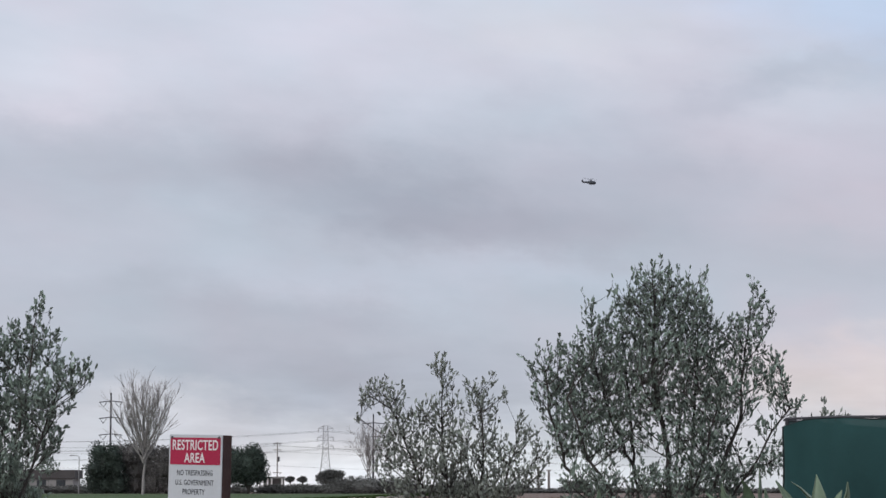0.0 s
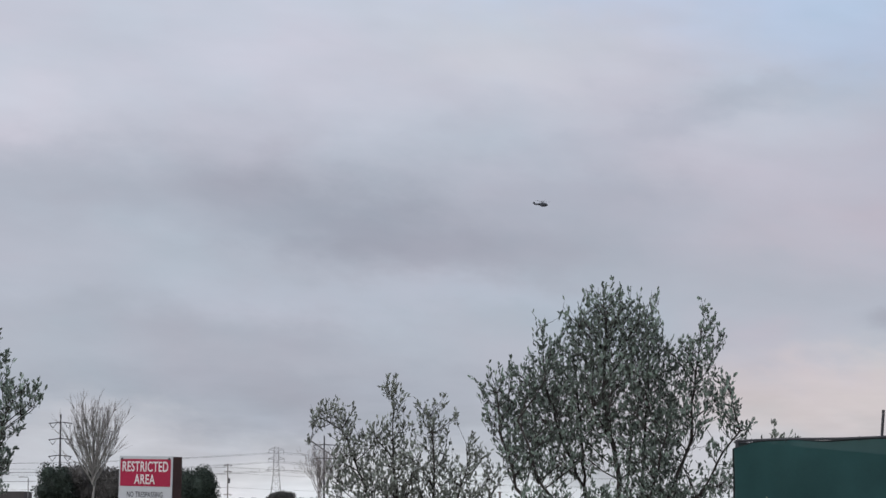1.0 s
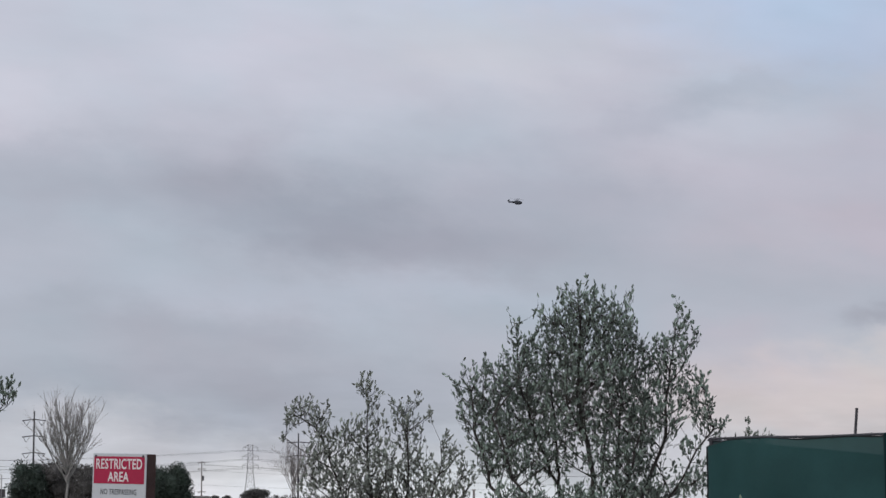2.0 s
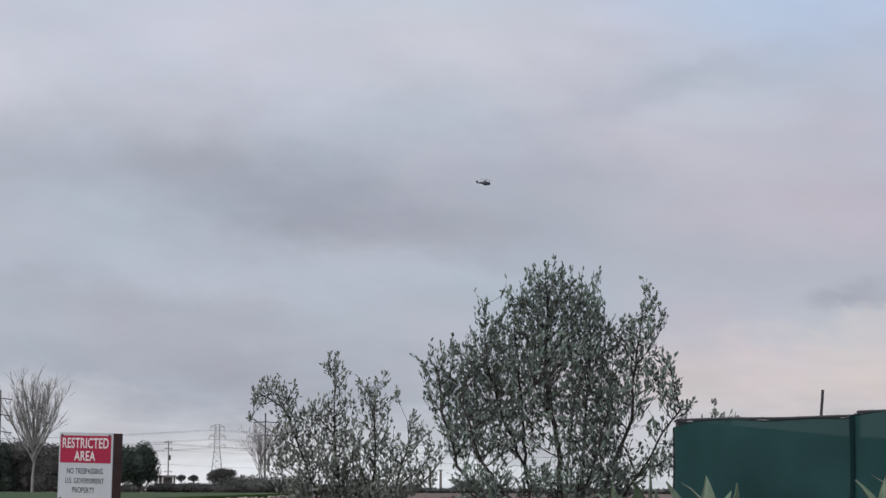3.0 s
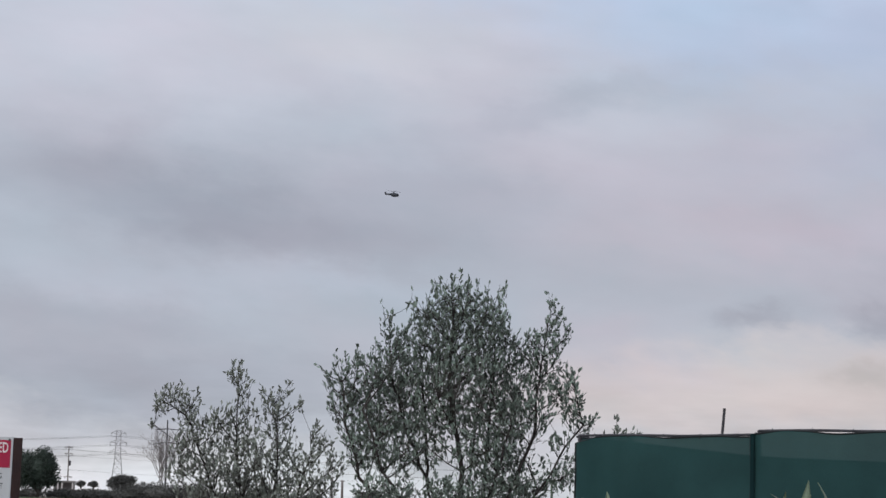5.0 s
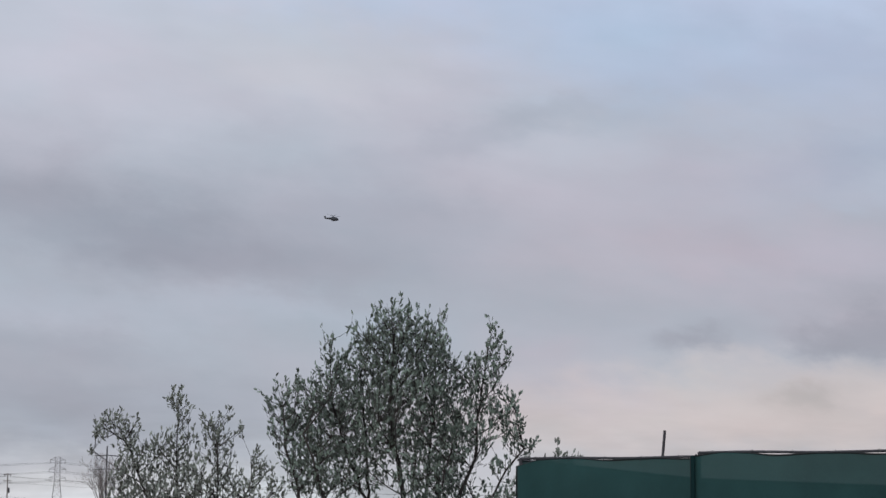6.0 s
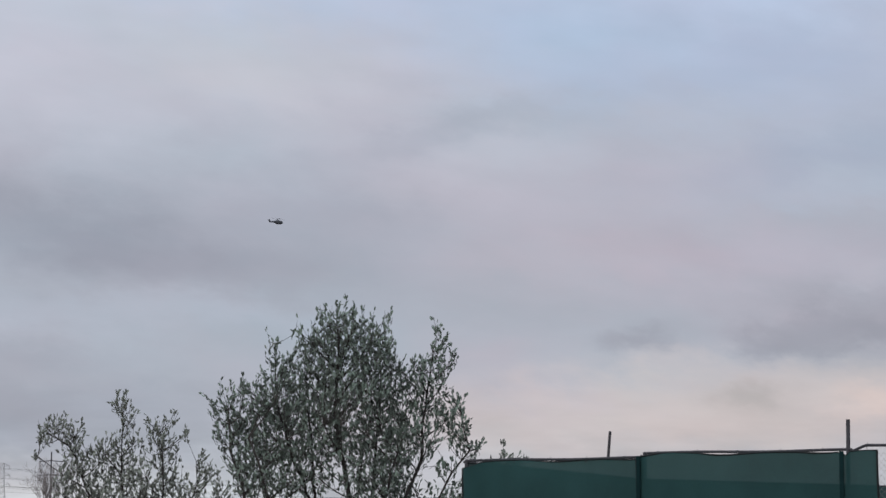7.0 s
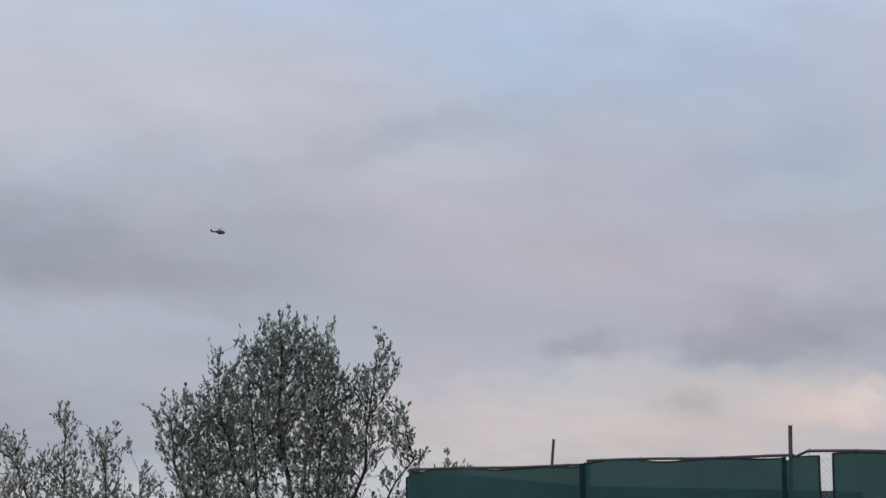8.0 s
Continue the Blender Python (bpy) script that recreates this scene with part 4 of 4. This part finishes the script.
BOULDERS = [boulder_mesh(i) for i in range(6)]
rng = np.random.default_rng(61)
for i in range(230):
    y = 112 + 122 * (i + rng.uniform(0, 1)) / 230
    size = 0.14 + 0.52 * rng.uniform(0, 1) ** 2.5
    ob = new("boulder", BOULDERS[i % 6])
    x = lawn_edge(y) + 0.3 + abs(rng.normal(0, 1.6))
    ob.matrix_world = pose(x, y, rise(y) + size * 0.18, 0, 0, rng.uniform(0, 360)) @ Matrix.Diagonal((size * 1.3, size, size * 0.9, 1))
    tagged(ob, "pale grey boulder in the edging of the lawn", "boulder", "boulder edging")


def rubble(x_of, y0, y1, count, lo, hi, seed, mat, label):
    """Loose stones strewn over the ground."""
    r = np.random.default_rng(seed)
    verts, faces = [], []
    cube = np.array([(1, 0, 0), (-1, 0, 0), (0, 1, 0), (0, -1, 0), (0, 0, 1), (0, 0, -0.4)], float)
    tris = [(0, 2, 4), (2, 1, 4), (1, 3, 4), (3, 0, 4), (2, 0, 5), (1, 2, 5), (3, 1, 5), (0, 3, 5)]
    for _ in range(count):
        y = r.uniform(y0, y1)
        x = x_of(y, r)
        s = r.uniform(lo, hi)
        a = r.uniform(0, 6.28)
        pts = cube * r.uniform(0.6, 1.2, (6, 1)) * s * (1, 1, 0.6)
        pts = np.stack([pts[:, 0] * math.cos(a) - pts[:, 1] * math.sin(a), pts[:, 0] * math.sin(a) + pts[:, 1] * math.cos(a), pts[:, 2]], 1)
        o = len(verts)
        verts.extend(pts + (x, y, rise(y) + s * 0.1))
        faces.extend((o + p, o + q, o + w) for p, q, w in tris)
    return tagged(mesh_ob("rubble", verts, faces, mat), label, "stones", kind="stuff")


rubble(lambda y, r: lawn_edge(max(y, 112)) + r.uniform(0.5, 1) ** 1.5 * (24 - (y - 78) * 0.35), 78, 128, 6500, 0.07, 0.30, 62, M_RUBBLE, "grey-brown loose rubble on the bare ground")
rubble(lambda y, r: r.uniform(-8, 14), 80, 240, 1800, 0.05, 0.2, 63, M_EARTH, "brown clods strewn on the bare field")


# ---- power line: poles, pylon, wires ----
def cross_pole(x, y, height, arms, half, thick, label, mat=M_DARKSTEEL, droop=0.0):
    pole = empty("power_pole", x, y, rise(y), label=label, category="power pole", group="power poles")
    bm = bmesh.new()
    tube(bm, [(0, 0, -0.3), (0, 0, height)], [thick, thick * 0.6], 8)
    part("mast", bm, mat, pole)
    for z in arms:
        bm = bmesh.new()
        tube(bm, [(-half, 0, z), (0, 0, z + droop), (half, 0, z)], thick * 0.45, 6)
        arm = part("crossarm", bm, mat, pole)
        for s in (-1, 1):
            bm = bmesh.new()
            for a in (0.95, 0.35):
                tube(bm, [(s * half * a, 0, z), (s * half * 0.65, 0, z - half * 0.42)], thick * 0.22, 5)
            part("insulator", bm, mat, arm)
    return pole


cross_pole(-88.0, 600, 26.4, (23.9, 19.6, 15.2), 3.1, 0.32, "tall steel power pole with three crossarms", droop=0.35)
cross_pole(-21.5, 700, 24.2, (21.2, 17.0), 3.6, 0.34, "tall steel power pole with two crossarms", droop=0.3)
wood = cross_pole(-36.5, 500, 11.2, (10.9, 9.5, 4.5), 0.9, 0.17, "wooden utility pole with three short crossarms", M_WOODPOLE)
bm = bmesh.new()
tube(bm, [(0.32, 0, 6.9), (0.32, 0, 8.0)], 0.2, 8)
part("transformer", bm, M_DARKSTEEL, wood, "grey transformer can")


def pylon(x, y):
    """A lattice tower: four tapering legs, zigzag bracing and three pairs of arms."""
    tower = empty("pylon", x, y, rise(y), label="grey steel lattice transmission tower with three arm levels", category="pylon")
    prof = [(0, 4.6), (8, 3.4), (16, 2.4), (24, 1.6), (38, 1.25)]

    def half(z):
        for (z0, w0), (z1, w1) in zip(prof, prof[1:]):
            if z <= z1:
                return w0 + (w1 - w0) * (z - z0) / (z1 - z0)
        return prof[-1][1]

    for sx in (-1, 1):
        for sy in (-1, 1):
            bm = bmesh.new()
            tube(bm, [(sx * w, sy * w, z) for z, w in prof], 0.12, 5)
            part("leg", bm, M_PYLON, tower)
    bm = bmesh.new()
    levels = [0, 5.5, 10.5, 15, 19, 22.5, 25.5, 28, 30.5, 33, 35.5, 38]
    for z0, z1 in zip(levels, levels[1:]):
        a, b = half(z0), half(z1)
        for s in (-1, 1):
            for p, q in (((-a, s * a, z0), (b, s * b, z1)), ((a, s * a, z0), (-b, s * b, z1)), ((s * a, -a, z0), (s * b, b, z1)), ((s * a, a, z0), (s * b, -b, z1)), ((-b, s * b, z1), (b, s * b, z1))):
                tube(bm, [p, q], 0.05, 4)
    part("bracing", bm, M_PYLON, tower)
    for z, reach in ((26.0, 4.6), (31.0, 4.6), (36.2, 4.2)):
        for s in (-1, 1):
            bm = bmesh.new()
            for t in (-1, 1):
                tube(bm, [(s * half(z), t * half(z), z), (s * reach, 0, z + 0.3)], 0.12, 4)
                tube(bm, [(s * half(z), t * half(z), z + 1.6), (s * reach, 0, z + 0.3)], 0.10, 4)
            arm = part("arm", bm, M_PYLON, tower)
            part("insulator", tube(bmesh.new(), [(s * reach, 0, z + 0.3), (s * reach, 0, z - 1.8)], 0.14, 5), M_PYLON, arm)


pylon(-67.3, 1300)


def wire(a, b, sag, r):
    a, b = Vector(a), Vector(b)
    bm = bmesh.new()
    tube(bm, [a.lerp(b, k / 14) - Vector((0, 0, sag * 4 * (k / 14) * (1 - k / 14))) for k in range(15)], r, 4)
    tagged(part("power_cable", bm, M_DARKSTEEL), "thin dark power cable strung between pylons", "cable", "power cables")


for z in (26.0, 31.0, 36.2):
    for s in (-4.6, 4.6):
        wire((-67.3 + s, 1300, z), (-420 + s, 1250, z), 7, 0.05)
        wire((-67.3 + s, 1300, z), (330 + s, 1400, z), 9, 0.05)
for z, x in ((11.6, -0.8), (11.6, 0.8), (10.3, 0.8), (7.2, 0.2)):
    wire((-36.5 + x, 500, z), (-110 + x, 480, z), 0.7, 0.016)
    wire((-36.5 + x, 500, z), (40 + x, 560, z), 0.9, 0.016)

# ---- far posts, lamp and buildings ----
for x, y, h in ((21.0, 500, 5.7), (23.3, 500, 5.0)):
    bm = bmesh.new()
    tube(bm, [(0, 0, -0.2), (0, 0, h)], [0.30, 0.24], 8)
    tube(bm, [(-0.5, 0, h), (0.5, 0, h)], 0.12, 6)
    ob = part("timber_post", bm, M_WOODPOLE)
    ob.matrix_world = pose(x, y, rise(y))
    tagged(ob, "short dark timber post in the far field", "post", "far posts")
lamp = empty("street_lamp", -51.3, 320, rise(320), label="slim grey street lamp with a short arm", category="street lamp")
bm = bmesh.new()
tube(bm, [(0, 0, -0.1), (0, 0, 5.2), (-0.15, 0, 5.35), (-0.9, 0, 5.4)], [0.09, 0.06, 0.05, 0.05], 8)
part("pole", bm, M_STEEL, lamp)
part("lamp_head", box(bmesh.new(), -1.05, 0, 5.38, 0.6, 0.25, 0.12, 0.03), M_STEEL, lamp)
shed = empty("low_building", -70.0, 400, rise(400), label="long low grey building with a flat dark roof", category="building")
part("wall", box(bmesh.new(), 0, 0, 1.6, 11, 8, 3.2), M_WALL, shed)
part("roof", box(bmesh.new(), 0, 0, 3.35, 11.8, 8.8, 1.5, 0.05), M_ROOF, shed, "flat dark overhanging roof")
for k in range(3):
    part("window", box(bmesh.new(), -3.4 + k * 3.4, -4.0, 1.8, 1.6, 0.08, 1.1, 0.02), M_GLASS, shed, "dark window")
porch = empty("small_pavilion", -24.7, 331, rise(331), label="small white pavilion with slim posts and a flat roof", category="pavilion")
part("roof", box(bmesh.new(), 0, 0, 2.35, 3.4, 1.8, 0.28, 0.03), M_WALL, porch)
for px in (-1.4, -0.8, -0.2, 1.3):
    part("post", box(bmesh.new(), px, -0.7, 1.1, 0.2, 0.2, 2.3, 0.02), M_WHITE, porch)
part("wall", box(bmesh.new(), 0, 0.6, 1.1, 3.1, 0.12, 2.25), M_WALL, porch)

# ---- helicopter ----
heli = empty("helicopter", 131.1, 2000, 275.9, -8, "dark grey helicopter flying level against the clouds", "helicopter")
heli.rotation_euler = Euler((0, radians(1), radians(-8)))
bm = bmesh.new()
tube(bm, [(-1.6, 0, 0.5), (-0.8, 0, 0.3), (0.4, 0, 0.0), (2.2, 0, -0.1), (3.8, 0, -0.2), (5.0, 0, -0.4), (5.6, 0, -0.55)], [0.9, 1.5, 1.8, 1.8, 1.6, 1.1, 0.3], 14)
part("fuselage", bm, M_HELI, heli, smooth=True)
bm = bmesh.new()
tube(bm, [(-1.2, 0, 0.35), (-4.0, 0, 0.4), (-6.6, 0, 0.5)], [1.0, 0.75, 0.5], 10)
boom = part("tail_boom", bm, M_HELI, heli, smooth=True)
bm = bmesh.new()
box(bm, 0, 0, 0, 1.5, 0.24, 2.3, 0.06, pose(-6.5, 0, 1.3, 0, -22, 0))
part("tail_fin", bm, M_HELI, heli)
part("stabiliser", box(bmesh.new(), -6.2, 0, 0.8, 0.8, 3.0, 0.1, 0.03), M_HELI, heli)
bm = bmesh.new()
tube(bm, [(-1.0, 0, 1.0), (0.4, 0, 1.35), (1.8, 0, 1.2), (2.4, 0, 0.9)], [0.4, 0.85, 0.75, 0.2], 10)
part("engine_cowling", bm, M_HELI, heli, smooth=True)
bm = bmesh.new()
tube(bm, [(0.8, 0, 1.3), (0.8, 0, 2.9)], [0.3, 0.2], 8)
tube(bm, [(0.8, 0, 2.75), (0.8, 0, 3.1)], [0.4, 0.35], 10)
part("rotor_mast", bm, M_HELI, heli)
for k in range(4):
    a = 25 + 90 * k
    part("rotor_blade", box(bmesh.new(), 3.6, 0, 0, 6.6, 0.5, 0.09, 0.02, pose(0.8, 0, 2.9, 0, 5, 0) @ pose(0, 0, 0, 0, -2, a)), M_HELI, heli)
for k in range(4):
    part("tail_rotor_blade", box(bmesh.new(), 0.65, 0, 0, 1.2, 0.06, 0.2, 0.02, pose(-6.9, -0.25, 1.9, 0, 20 + 90 * k, 0)), M_HELI, heli)
bm = bmesh.new()
box(bm, 4.1, 0, 0.35, 1.7, 1.5, 0.9, 0.3)
part("canopy", bm, M_GLASS, heli)
for x, y in ((2.6, 1.1), (2.6, -1.1), (-5.6, 0.0)):
    bm = bmesh.new()
    tube(bm, [(x, y - 0.12, -1.45 if x > 0 else 0.1), (x, y + 0.12, -1.45 if x > 0 else 0.1)], 0.36, 12)
    tube(bm, [(x, y, -1.45 if x > 0 else 0.1), (x, y * 0.6, -0.5 if x > 0 else 0.7)], 0.12, 6)
    part("wheel", bm, M_HELI, heli)
